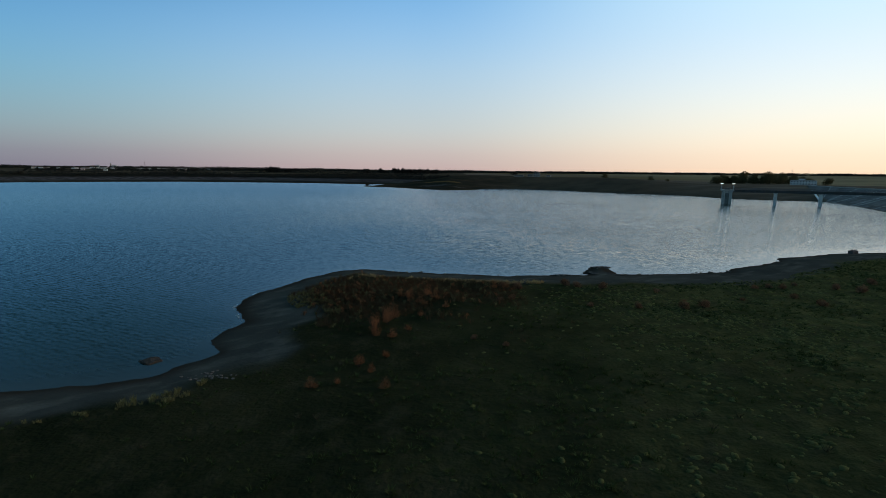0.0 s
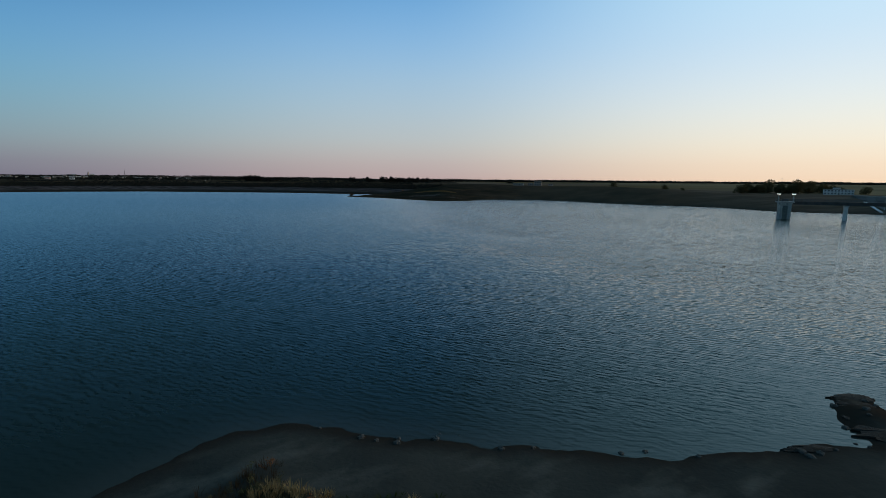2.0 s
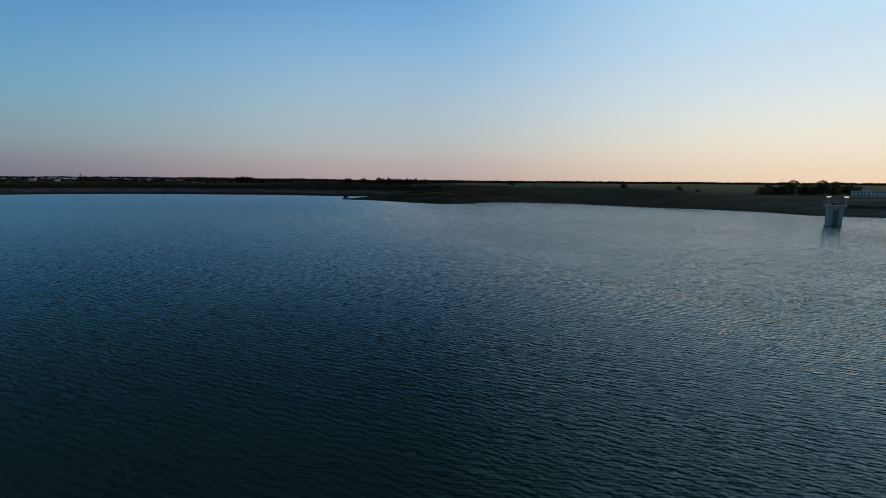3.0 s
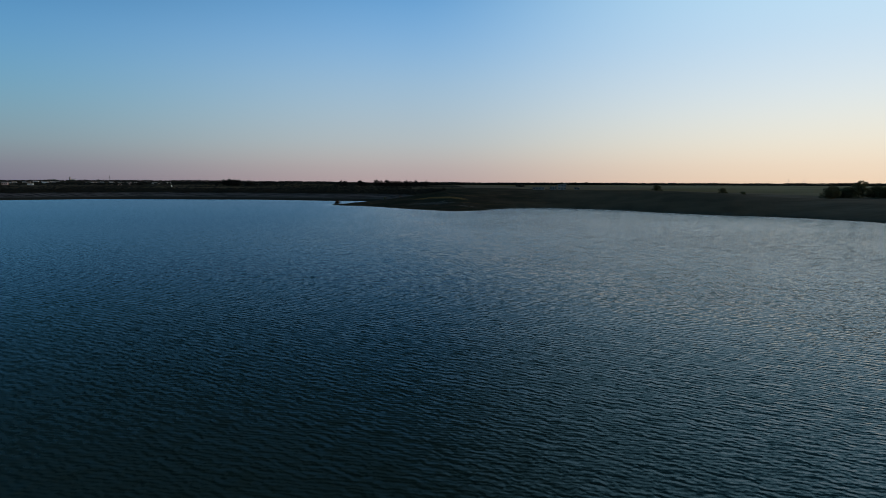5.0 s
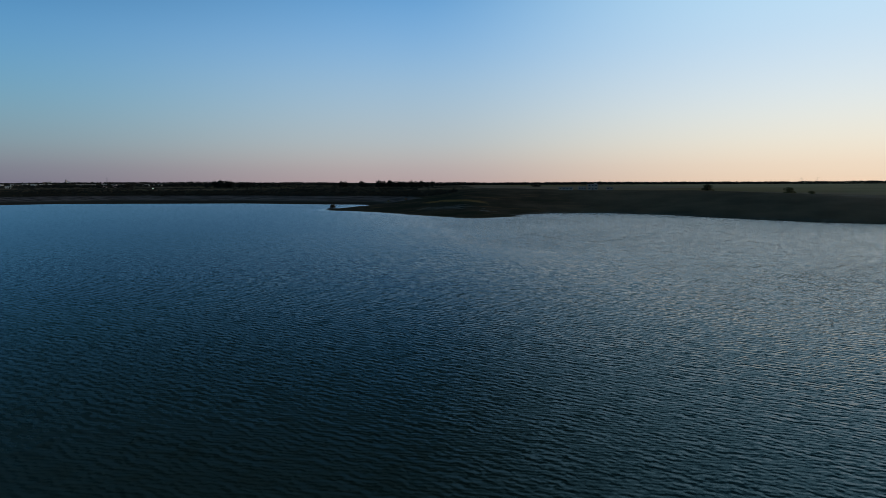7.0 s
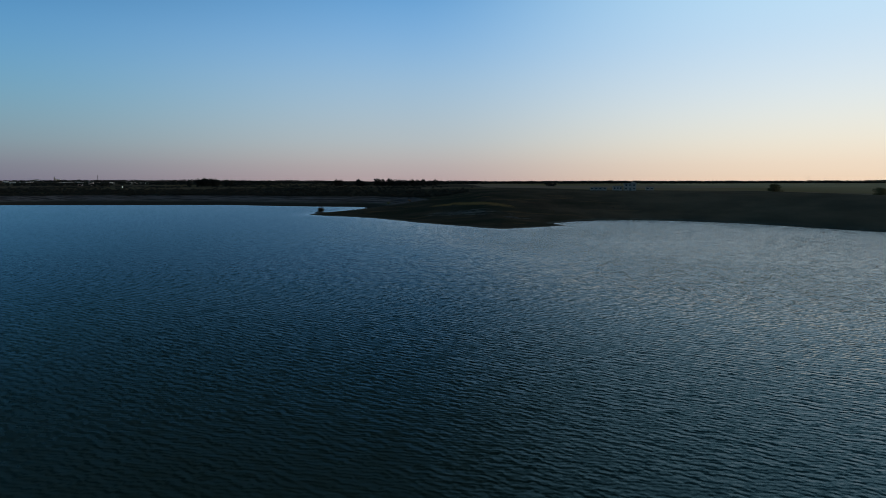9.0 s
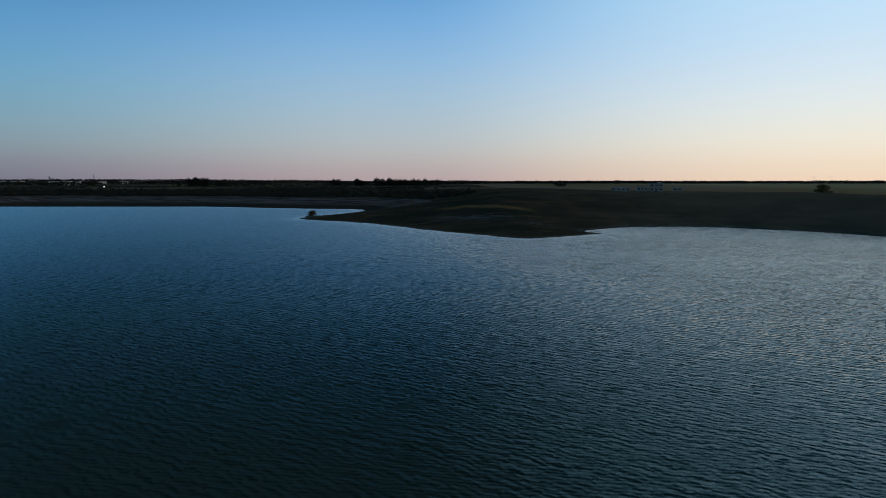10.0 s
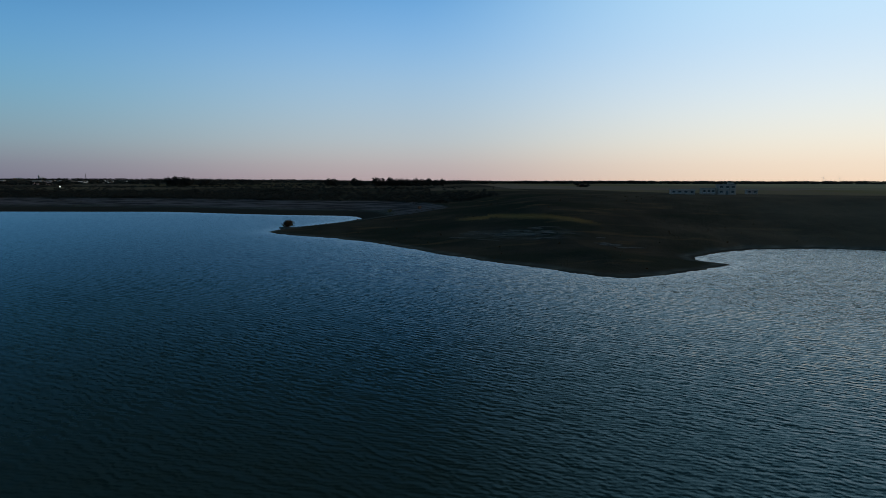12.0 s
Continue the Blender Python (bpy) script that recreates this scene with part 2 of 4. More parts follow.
    windy = times(amp, open_)
    # south-turned faces show most at a low angle: added lean mirrors darker, higher sky, most westward
    sy = total(times(rough_y, windy), times(total(times(attr("west_calm_dark"), -0.096), -0.049), math_node(nt, "SUBTRACT", 1.0, times(attr("calm"), 0.58))))
    # slight eastward lean: reflections darker in the west, brighter in the east
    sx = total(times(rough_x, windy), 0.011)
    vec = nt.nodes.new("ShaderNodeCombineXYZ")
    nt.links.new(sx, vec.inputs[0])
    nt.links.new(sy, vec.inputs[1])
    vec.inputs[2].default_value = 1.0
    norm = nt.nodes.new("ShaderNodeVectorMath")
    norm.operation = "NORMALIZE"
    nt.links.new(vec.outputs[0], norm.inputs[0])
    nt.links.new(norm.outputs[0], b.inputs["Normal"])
    return m


M_GROUND, M_WATER = ground_material(), water_material()
M_CONC = weathered("concrete", (0.64, 0.60, 0.54), (0.50, 0.47, 0.42), 0.7, 0.9, 0.35, stain=(0.07, 0.06, 0.05))
M_SLAB = weathered("dam_facing", (0.20, 0.18, 0.165), (0.14, 0.125, 0.115), 0.25, 0.9, 0.4, world=True, stain=(0.08, 0.075, 0.07), random_tint=0.5)
M_PALECONC = weathered("pale_concrete", (0.82, 0.79, 0.75), (0.70, 0.67, 0.63), 0.8, 0.85, 0.3)
M_STEEL = weathered("painted_steel", (0.16, 0.16, 0.165), (0.10, 0.10, 0.10), 2.0, 0.55, 0.15, stain=(0.10, 0.055, 0.03))
M_DECK = weathered("bridge_concrete", (0.11, 0.10, 0.095), (0.07, 0.065, 0.06), 0.6, 0.9, 0.3)
M_WALL = weathered("white_plaster", (0.80, 0.76, 0.73), (0.70, 0.66, 0.63), 0.5, 0.9, 0.2, stain=(0.45, 0.40, 0.36))
M_STONEW = weathered("grey_plaster", (0.46, 0.36, 0.31), (0.34, 0.27, 0.235), 0.6, 0.9, 0.3, stain=(0.16, 0.145, 0.13))
M_REDW = weathered("pink_plaster", (0.62, 0.42, 0.38), (0.50, 0.33, 0.30), 0.6, 0.9, 0.2)
M_ROOF = weathered("roof_cover", (0.30, 0.27, 0.24), (0.22, 0.19, 0.165), 0.9, 0.9, 0.3)
M_GATE = weathered("gate_concrete", (0.24, 0.23, 0.20), (0.15, 0.145, 0.125), 0.8, 0.85, 0.3)
M_DARK = weathered("dark_opening", (0.09, 0.08, 0.075), (0.06, 0.055, 0.05), 1.0, 0.6, 0.05)
M_ROCK = weathered("field_stone", (0.15, 0.14, 0.125), (0.09, 0.083, 0.075), 1.5, 0.95, 0.6)
M_LEDGE = weathered("ledge_rock", (0.22, 0.18, 0.155), (0.14, 0.115, 0.10), 1.2, 0.95, 0.5)
M_EARTH = weathered("wet_earth", (0.085, 0.056, 0.040), (0.052, 0.038, 0.029), 1.4, 0.9, 0.6)
M_MUD = weathered("mud", (0.034, 0.028, 0.022), (0.024, 0.020, 0.016), 1.2, 0.8, 0.6)
M_BARK = weathered("bark", (0.07, 0.055, 0.042), (0.045, 0.036, 0.028), 3.0, 0.95, 0.6)
M_LEAF = foliage("tree_leaves", (0.105, 0.095, 0.050), (0.165, 0.140, 0.072))
M_WOODS = foliage("far_woods_leaves", (0.036, 0.036, 0.031), (0.050, 0.047, 0.038), (0.045, 0.041, 0.034))
M_RUST = foliage("rust_bush_leaves", (0.40, 0.16, 0.072), (0.27, 0.12, 0.06))
M_BROWN = foliage("brown_bush_leaves", (0.27, 0.145, 0.088), (0.20, 0.115, 0.070))
M_TUFT = foliage("tussock_blades", (0.060, 0.082, 0.029), (0.095, 0.110, 0.042), (0.045, 0.060, 0.021))
M_PALETUFT = foliage("pale_tussock_blades", (0.250, 0.230, 0.088), (0.090, 0.098, 0.036))
M_SCRUB = foliage("dry_scrub", (0.085, 0.050, 0.030), (0.145, 0.078, 0.040), (0.068, 0.056, 0.032))
M_REED = foliage("straw_grass", (0.52, 0.36, 0.17), (0.34, 0.25, 0.12))
M_SEDGE = foliage("pale_sedge", (0.27, 0.23, 0.10), (0.17, 0.155, 0.068))
M_STRAW = foliage("dry_straw", (0.38, 0.22, 0.085), (0.30, 0.17, 0.066))
M_FOAM = weathered("foam", (0.55, 0.57, 0.58), (0.40, 0.42, 0.43), 3.0, 0.7, 0.1)
M_WHITE = weathered("white_paint", (0.8, 0.8, 0.79), (0.72, 0.72, 0.70), 2.0, 0.5, 0.1)
M_LAMP, nt_, b_ = shader("lamp_glass", 0.3)
b_.inputs["Base Color"].default_value = (0.9, 0.9, 0.85, 1)
b_.inputs["Emission Color"].default_value = (1.0, 0.95, 0.86, 1)
b_.inputs["Emission Strength"].default_value = 1.2


# ---------------- helpers for meshes ----------------
def mesh_object(name, bm, material, parent=None):
    me = bpy.data.meshes.new(name)
    bm.to_mesh(me)
    bm.free()
    me.materials.append(material)
    ob = new(name, me)
    ob.parent = parent
    return ob


def part(name, bm, material, parent, label=""):
    return tagged(mesh_object(name, bm, material, parent), label)


def thing(name, label, category, group="", at=(0, 0, 0), turn=0.0):
    ob = new(name)
    ob.empty_display_size = 0.5
    ob.matrix_world = pose(*at, 0, 0, turn)
    return tagged(ob, label, category, group)


def arrays_object(name, verts, faces, material, parent=None, smooth=False):
    """A mesh from numpy arrays; faces is an array of quads or triangles."""
    verts, faces = np.asarray(verts, np.float32), np.asarray(faces, np.int32)
    me = bpy.data.meshes.new(name)
    n, k = faces.shape
    me.vertices.add(len(verts))
    me.vertices.foreach_set("co", verts.ravel())
    me.loops.add(n * k)
    me.loops.foreach_set("vertex_index", faces.ravel())
    me.polygons.add(n)
    me.polygons.foreach_set("loop_start", np.arange(0, n * k, k, dtype=np.int32))
    me.update(calc_edges=True)
    if smooth:
        me.polygons.foreach_set("use_smooth", np.ones(n, bool))
    me.materials.append(material)
    ob = new(name, me)
    ob.parent = parent
    return ob


def box(bm, x0, x1, y0, y1, z0, z1, bevel=0.0, m=None):
    r = bmesh.ops.create_cube(bm, size=1)
    vs = r["verts"]
    bmesh.ops.scale(bm, vec=(x1 - x0, y1 - y0, z1 - z0), verts=vs)
    bmesh.ops.translate(bm, vec=((x0 + x1) / 2, (y0 + y1) / 2, (z0 + z1) / 2), verts=vs)
    if m is not None:
        bmesh.ops.transform(bm, matrix=m, verts=vs)
    if bevel:
        es = list({e for v in vs for e in v.link_edges})
        bmesh.ops.bevel(bm, geom=es, offset=bevel, segments=1, affect="EDGES")
    return bm


def rod(bm, a, b, r0, r1, sides=8):
    a, b = Vector(a), Vector(b)
    r = bmesh.ops.create_cone(bm, cap_ends=True, segments=sides, radius1=r0, radius2=r1, depth=(b - a).length)
    q = (b - a).to_track_quat("Z", "Y").to_matrix().to_4x4()
    bmesh.ops.transform(bm, matrix=Matrix.Translation((a + b) / 2) @ q, verts=r["verts"])
    return bm


def smooth(a, b, x):
    s = np.clip((x - a) / (b - a), 0, 1)
    return s * s * (3 - 2 * s)


def lattice(ix, iy, seed):
    h = (ix.astype(np.int64) * 374761393 + iy.astype(np.int64) * 668265263 + seed * 974634777) & 0x7FFFFFFF
    h = ((h ^ (h >> 13)) * 1274126177) & 0x7FFFFFFF
    return ((h ^ (h >> 16)) & 0xFFFF) / 65535.0


def vnoise(x, y, size, seed=0, octaves=3):
    """Value noise, about -1 to 1, with features of that size in metres."""
    out, amp, tot = 0.0, 1.0, 0.0
    for k in range(octaves):
        u, v = x / size * 2 ** k, y / size * 2 ** k
        iu, iv = np.floor(u), np.floor(v)
        fu, fv = u - iu, v - iv
        fu, fv = fu * fu * (3 - 2 * fu), fv * fv * (3 - 2 * fv)
        s = seed * 17 + k
        a = lattice(iu, iv, s) * (1 - fu) + lattice(iu + 1, iv, s) * fu
        b = lattice(iu, iv + 1, s) * (1 - fu) + lattice(iu + 1, iv + 1, s) * fu
        out, tot, amp = out + amp * (a * (1 - fv) + b * fv), tot + amp, amp * 0.5
    return out / tot * 2 - 1


# ---------------- the lake's outline ----------------
SHORE_HEADLAND = [(-640, -260), (-400, -150), (-200, -40), (-100, 25), (-60, 40), (-41.7, 43.2), (-35.5, 44.5), (-29.9, 47.0), (-27.1, 51.4),
            (-25.7, 53.8), (-28.4, 57.6), (-29.2, 61.5), (-27.8, 66.0), (-31.9, 71.6), (-33.2, 77.0), (-32.2, 81.5), (-30.3, 87.1), (-28.2, 93.5),
            (-25.0, 98.0), (-22.5, 101.6), (-18.1, 103.1), (-12.1, 101.7), (-0.6, 99.7), (10.5, 98.2), (21.5, 99.9), (26.6, 100.0), (27.7, 104.0),
            (30.3, 109.2), (33.0, 109.0), (31.4, 104.6), (32.8, 101.3), (42.9, 102.2), (57.0, 105.6), (59.6, 108.8), (68.8, 114.8), (75.5, 118.9),
            (78.8, 123.8), (88.2, 127.9), (96.8, 132.1), (113.4, 135.3), (150, 150), (190, 165)]
SHORE_DAM = [(205, 195), (235.8, 284.9), (253.5, 327.1), (268.5, 375.3)]
SHORE_EAST = [(264.2, 384.9), (237.7, 397.6), (215.6, 410.6), (207.5, 444.5), (187.0, 472.5), (159.5, 486.5), (127.0, 523.5), (109.0, 551.0), (85.0, 566.5),
            (67.0, 572.0), (46.0, 570.0), (32.5, 563.5), (21.5, 554.5), (19.5, 549.4), (25.1, 542.0)]
SHORE_POINT = [(14.4, 534.6), (3.6, 528.9), (-6.3, 525.5), (-11.7, 527.5), (-22.0, 537.0), (-34.3, 547.5), (-49.2, 564.7), (-64.0, 580.7), (-82.0, 598.8),
            (-100.2, 606.4), (-113.9, 619.0), (-112.2, 630.3), (-108.6, 642.5), (-102.4, 650.1), (-94.6, 662.8), (-84.0, 684.5)]
SHORE_WEST = [(-91.5, 704.3), (-104.0, 710.5), (-131.4, 715.0), (-190.9, 736.0), (-241.1, 752.5), (-310.4, 762.3), (-371.5, 762.9), (-477.6, 705.7), (-582.4, 614.8),
            (-570, 440), (-620, 200)]
OUTLINE = np.array(SHORE_HEADLAND + SHORE_DAM + SHORE_EAST + SHORE_POINT + SHORE_WEST, float)


def shore_distance(x, y):
    """Metres to the waterline, positive on land."""
    shape = x.shape
    x, y = x.ravel(), y.ravel()
    best = np.full(x.shape, 1e18)
    inside = np.zeros(x.shape, bool)
    a, b = OUTLINE, np.roll(OUTLINE, -1, 0)
    for (ax, ay), (bx, by) in zip(a, b):
        dx, dy = bx - ax, by - ay
        t = np.clip(((x - ax) * dx + (y - ay) * dy) / (dx * dx + dy * dy), 0, 1)
        best = np.minimum(best, (x - ax - t * dx) ** 2 + (y - ay - t * dy) ** 2)
        if ay != by:
            inside ^= ((ay > y) != (by > y)) & (x < (bx - ax) * (y - ay) / (by - ay) + ax)
    return (np.sqrt(best) * np.where(inside, -1, 1)).reshape(shape)


def zones(x, y):
    """Weights of the headland under the flight's start, the low spit, the west bank and the dam."""
    head = smooth(330, 230, y) * smooth(260, 150, x)
    spit = smooth(30, -30, np.maximum(y - 660, y + 1.1 * (x + 85) - 675)) * smooth(470, 510, y) * smooth(60, 20, x) * smooth(-150, -125, x)
    west = smooth(30, -60, x) * (1 - head) * (1 - spit)
    return head, spit, west


def ledge_at(x, y):
    """The pale rock ledge on the spit."""
    return np.maximum(np.exp(-((x + 20) ** 2 / 420 + (y - 582 + 0.3 * (x + 20)) ** 2 / 170)), 0.62 * np.exp(-((x - 3) ** 2 / 60 + (y - 562.5) ** 2 / 14)))


def straw_band(x, y):
    """The band of dry grass that crosses the spit."""
    u = x + 20
    mid = 612.5 - 0.86 * u - 0.010 * u * u * (u < 0) + 0.35 * u * (u < -7)
    return np.exp(-((y - mid) ** 2) / 9) * smooth(-42, -28, x) * smooth(9, -1, x) * (0.8 + 0.25 * vnoise(x, y, 5, 19))


def land(x, y, full=False):
    """Height of the ground, and with full the masks of its covers."""
    x, y = np.asarray(x, float), np.asarray(y, float)
    d0 = shore_distance(x, y)
    head, spit, west = zones(x, y)
    rag = 1 - smooth(150, 200, x) * smooth(500, 420, y)
    d = d0 + rag * (vnoise(x, y, 9, 1) * 1.0 + vnoise(x, y, 2.6, 2) * 0.45 + (1 - head) * vnoise(x, y, 28, 3) * 2.0)
    p = np.maximum(d, 0)
    lumps = vnoise(x, y, 3.0, 5) * 0.07 + vnoise(x, y, 14, 6) * 0.25 * smooth(4, 20, p)
    zh = 0.07 * np.minimum(p, 9) + 0.022 * np.clip(p - 9, 0, 70) + lumps
    zs = 0.05 * np.minimum(p, 20) + 0.10 * np.clip(p - 12, 0, 30) + lumps
    zw = 6.6 * (np.clip(p / 46, 0, 1)) ** 0.8 + 5.6 * smooth(46, 190, p) + lumps
    top = 12.9 + vnoise(x, y, 700, 8, 2) * 0.4 - 4.4 * smooth(180, 280, x) * smooth(760, 600, y)
    ze = top * smooth(-20, 92, p) * smooth(0, 14, p + 2) + lumps
    z = head * zh + spit * zs + west * zw + np.clip(1 - head - spit - west, 0, 1) * ze
    z = z + 2.5 * smooth(1200, 3500, np.hypot(x, y)) + 7.0 * smooth(1300, 2800, y) * smooth(-300, -1300, x)
    z = np.where(d > 0, z, np.maximum(-0.12 * -d, -4) - 0.02)
    z = z + 0.45 * np.exp(-((x - 30.2) ** 2 + (y - 104.7) ** 2) / 6) * (d > -1)
    # the ground drops behind and under the dam's facing
    back = smooth(2, 16, x - dam_line(y)) * smooth(440, 385, y) * smooth(150, 190, y)
    z = np.where(y < 440, z * (1 - back) + back * np.minimum(z, 4.0), z)
    if not full:
        return z
    e = vnoise(x, y, 6, 11) * 2.5 + vnoise(x, y, 25, 12) * 3
    width = head * (9.0 + 3.2 * smooth(10, 60, x) - 1.6 * smooth(-17, -24, x) * smooth(54, 48, y)) + spit * 3 + west * 47 + np.clip(1 - head - spit - west, 0, 1) * 4
    beach = smooth(1.6, -1.6, d - width - e * np.clip(width / 10, 0.3, 1))
    wet = smooth(2.2 + 0.5 * head, 0.2, d + vnoise(x, y, 4, 13) * 0.8) + west * smooth(16, 9, d)
    ledge = ledge_at(x, y)
    pale_spit = 0.45 * spit * smooth(0.3, 0.6, ledge) * smooth(-0.1, 0.2, vnoise(x * 0.3 + y * 0.1, y * 1.6 + x * 0.5, 4.5, 14))
    pale = west * smooth(12, 20, d + e) + pale_spit
    beach = np.clip(beach + pale_spit, 0, 1)
    straw = straw_band(x, y)
    flat = np.clip(1 - head - spit, 0, 1) * np.where(x > 20, smooth(132, 158, d + e * 2 - 60 * smooth(200, 280, x) - 60 * smooth(150, 40, x)), 0.42 * smooth(120, 165, d + e * 2) * smooth(-0.25, 0.25, vnoise(x, y * 2.2, 170, 18)))
    scrub = 0.7 * head * smooth(0.25, 0.9, np.exp(-(((x + 10) / 17) ** 2 + ((y - 82) / 16) ** 2)) + 0.4 * vnoise(x, y, 8, 15))
    return z, d, beach, np.clip(wet, 0, 1), np.clip(pale, 0, 1), flat, straw, scrub, 1 - head


def dam_line(y):
    """x of the dam's waterline at y."""
    return np.interp(y, [p[1] for p in SHORE_DAM], [p[0] for p in SHORE_DAM])


def steps(stretches):
    """Grid lines: (from, to, spacing) stretch by stretch."""
    out = []
    for a, b, s in stretches:
        out += list(np.linspace(a, b, max(1, int(round((b - a) / s))), endpoint=False))
    return np.array(out + [stretches[-1][1]])


def set_attr(me, name, values):
    me.attributes.new(name, "FLOAT", "POINT").data.foreach_set("value", np.ascontiguousarray(values.ravel(), dtype=np.float32))


def sheet(name, xs, ys, height, material):
    gx, gy = np.meshgrid(xs, ys)
    verts = np.stack([gx, gy, height], -1).reshape(-1, 3)
    nx, ny = len(xs), len(ys)
    i = (np.arange(ny - 1)[:, None] * nx + np.arange(nx - 1)[None]).ravel()
    faces = np.stack([i, i + 1, i + nx + 1, i + nx], 1)
    return arrays_object(name, verts, faces, material, smooth=True)


# ---------------- ground and water ----------------
xs = steps([(-6000, -1500, 220), (-1500, -520, 28), (-520, -140, 6), (-140, -60, 2.2), (-60, 130, 0.8), (130, 340, 3.5), (340, 900, 24), (900, 6000, 260)])
ys = steps([(-900, -80, 60), (-80, 10, 4), (10, 150, 0.8), (150, 500, 6), (500, 760, 1.6), (760, 1000, 7), (1000, 2200, 45), (2200, 7000, 240)])
gx, gy = np.meshgrid(xs, ys)
gz, gd, g_beach, g_wet, g_pale, g_field, g_straw, g_scrub, g_bank = land(gx, gy, True)
ground = sheet("ground", xs, ys, gz, M_GROUND)
for key, val in (("beach", g_beach), ("wet", g_wet), ("pale", g_pale), ("field", g_field), ("straw", g_straw), ("scrub", g_scrub), ("bank", g_bank)):
    set_attr(ground.data, key, val)
tagged(ground, "dark turf, bare silt banks and distant fields round a reservoir", "ground", kind="structure")

wx, wy = steps([(-660, -60, 12), (-60, 130, 1.5), (130, 330, 10)]), steps([(-300, 20, 16), (20, 150, 1.5), (150, 520, 12), (520, 745, 5)])
mx, my = np.meshgrid(wx, wy)
wd = -shore_distance(mx, my)
whead = smooth(230, 160, my)
calm = np.clip(0.85 * np.exp(-np.maximum(wd, 0) / (14 + 20 * smooth(30, -50, mx))) * whead + 0.5 * np.exp(-np.maximum(wd, 0) / 5) * (1 - whead), 0, 0.9)
# west side: ripples damped, and reflections darkened through a stronger lean
west_calm_dark = np.maximum(0.42 * smooth(20, -40, mx) * smooth(270, 150, my), (0.45 + 0.22 * smooth(280, 480, my)) * smooth(70, -90, mx + 0.09 * my))
shoal = 0.75 * np.exp(-np.maximum(wd - 0.5, 0) / np.where((mx < -20) & (my < 60), 4.5, 2.0)) * whead
water = sheet("water", wx, wy, np.zeros_like(mx), M_WATER)
set_attr(water.data, "calm", calm)
set_attr(water.data, "shoal", shoal)
set_attr(water.data, "west_calm_dark", west_calm_dark)
tagged(water, "wind-rippled dark blue reservoir water at dusk", "water", kind="structure")

# ---------------- plants ----------------
rng = np.random.default_rng(7)


def quads(centre, size, normal_bias=0.0, r=None):
    """Randomly turned leaf quads at the given centres."""
    r = r or rng
    n = len(centre)
    a = r.normal(size=(n, 3))
    a[:, 2] += normal_bias
    a /= np.linalg.norm(a, axis=1)[:, None]
    b = np.cross(a, r.normal(size=(n, 3)))
    b /= np.linalg.norm(b, axis=1)[:, None]
    c = np.cross(a, b)
    s = (np.asarray(size) * np.ones(n))[:, None]
    v = np.stack([centre - b * s, centre - c * s * 0.6, centre + b * s, centre + c * s * 0.6], 1)
    return v.reshape(-1, 3), np.arange(4 * n).reshape(n, 4)


def crown_points(n, lumps, r):
    """Points on the skins of several overlapping lumps: (x, y, z, rx, rz)."""
    pick = r.integers(0, len(lumps), n)
    d = r.normal(size=(n, 3))
    d /= np.linalg.norm(d, axis=1)[:, None]
    rad = 0.65 + 0.4 * r.random(n)[:, None]
    lumps = np.array(lumps)[pick]
    return lumps[:, :3] + d * rad * np.stack([lumps[:, 3], lumps[:, 3], lumps[:, 4]], 1)


def lumps_for(height, spread, r, count=7, base=0.3):
    out = []
    for k in range(count):
        a, q = r.random() * 6.28, r.random() ** 0.6
        z = height * (base + (0.92 - base) * r.random())
        w = spread * (0.36 + 0.3 * r.random())
        off = (spread - w * 0.8) * q * (1.1 - 0.6 * (z / height))
        out.append((math.cos(a) * off, math.sin(a) * off, min(z, height - w * 0.75), w, w * 0.8))
    return out


def build_tree(name, label, height, spread, seed, leaf=0.42, n=900, group="", base=0.3, material=None):
    r = np.random.default_rng(seed)
    t = thing(name, label, "tree", group)
    lumps = lumps_for(height, spread, r, 9, base)
    bm = bmesh.new()
    lean = Vector((r.normal() * 0.05, r.normal() * 0.05, 1)) * height
    mid = lean * (base + 0.1)
    rod(bm, (0, 0, -0.4), mid, height * 0.032, height * 0.02, 8)
    for x, y, z, w, h in lumps[:6]:
        rod(bm, mid * 0.85, (x * 0.8, y * 0.8, z), height * 0.014, height * 0.005, 5)
    part("trunk", bm, M_BARK, t)
    pts = crown_points(n, lumps, r)
    v, f = quads(pts, leaf * (0.6 + 0.8 * r.random(n)), 0.4, r)
    arrays_object("crown", v, f, material or M_LEAF, t)
    return t


def on_land(x, y, sink=0.0):
    return float(land(np.array([x], float), np.array([y], float))[0]) - sink


def build_bush(name, label, size, seed, material, n=420, upright=1.0, group=""):
    """A shrub of thin twigs from the ground with many small leaves."""
    r = np.random.default_rng(seed)
    b = thing(name, label, "bush", group)
    bm = bmesh.new()
    for k in range(9):
        a = k * 0.7 + r.random()
        tip = Vector((math.cos(a) * size * 0.42, math.sin(a) * size * 0.42, size * upright * (0.6 + 0.35 * r.random())))
        rod(bm, (0, 0, -0.1), tip, size * 0.02, size * 0.006, 4)
    part("twigs", bm, M_BARK, b)
    lumps = lumps_for(size * upright, size * 0.55, r, 8, 0.12)
    pts = crown_points(n, lumps, r) * (0.75 + 0.3 * r.random(n))[:, None]
    pts[:, 2] = np.maximum(pts[:, 2], 0.02)
    v, f = quads(pts, size * 0.024 * (0.6 + 0.8 * r.random(n)), 0.2, r)
    arrays_object("leaves", v, f, material, b)
    return b


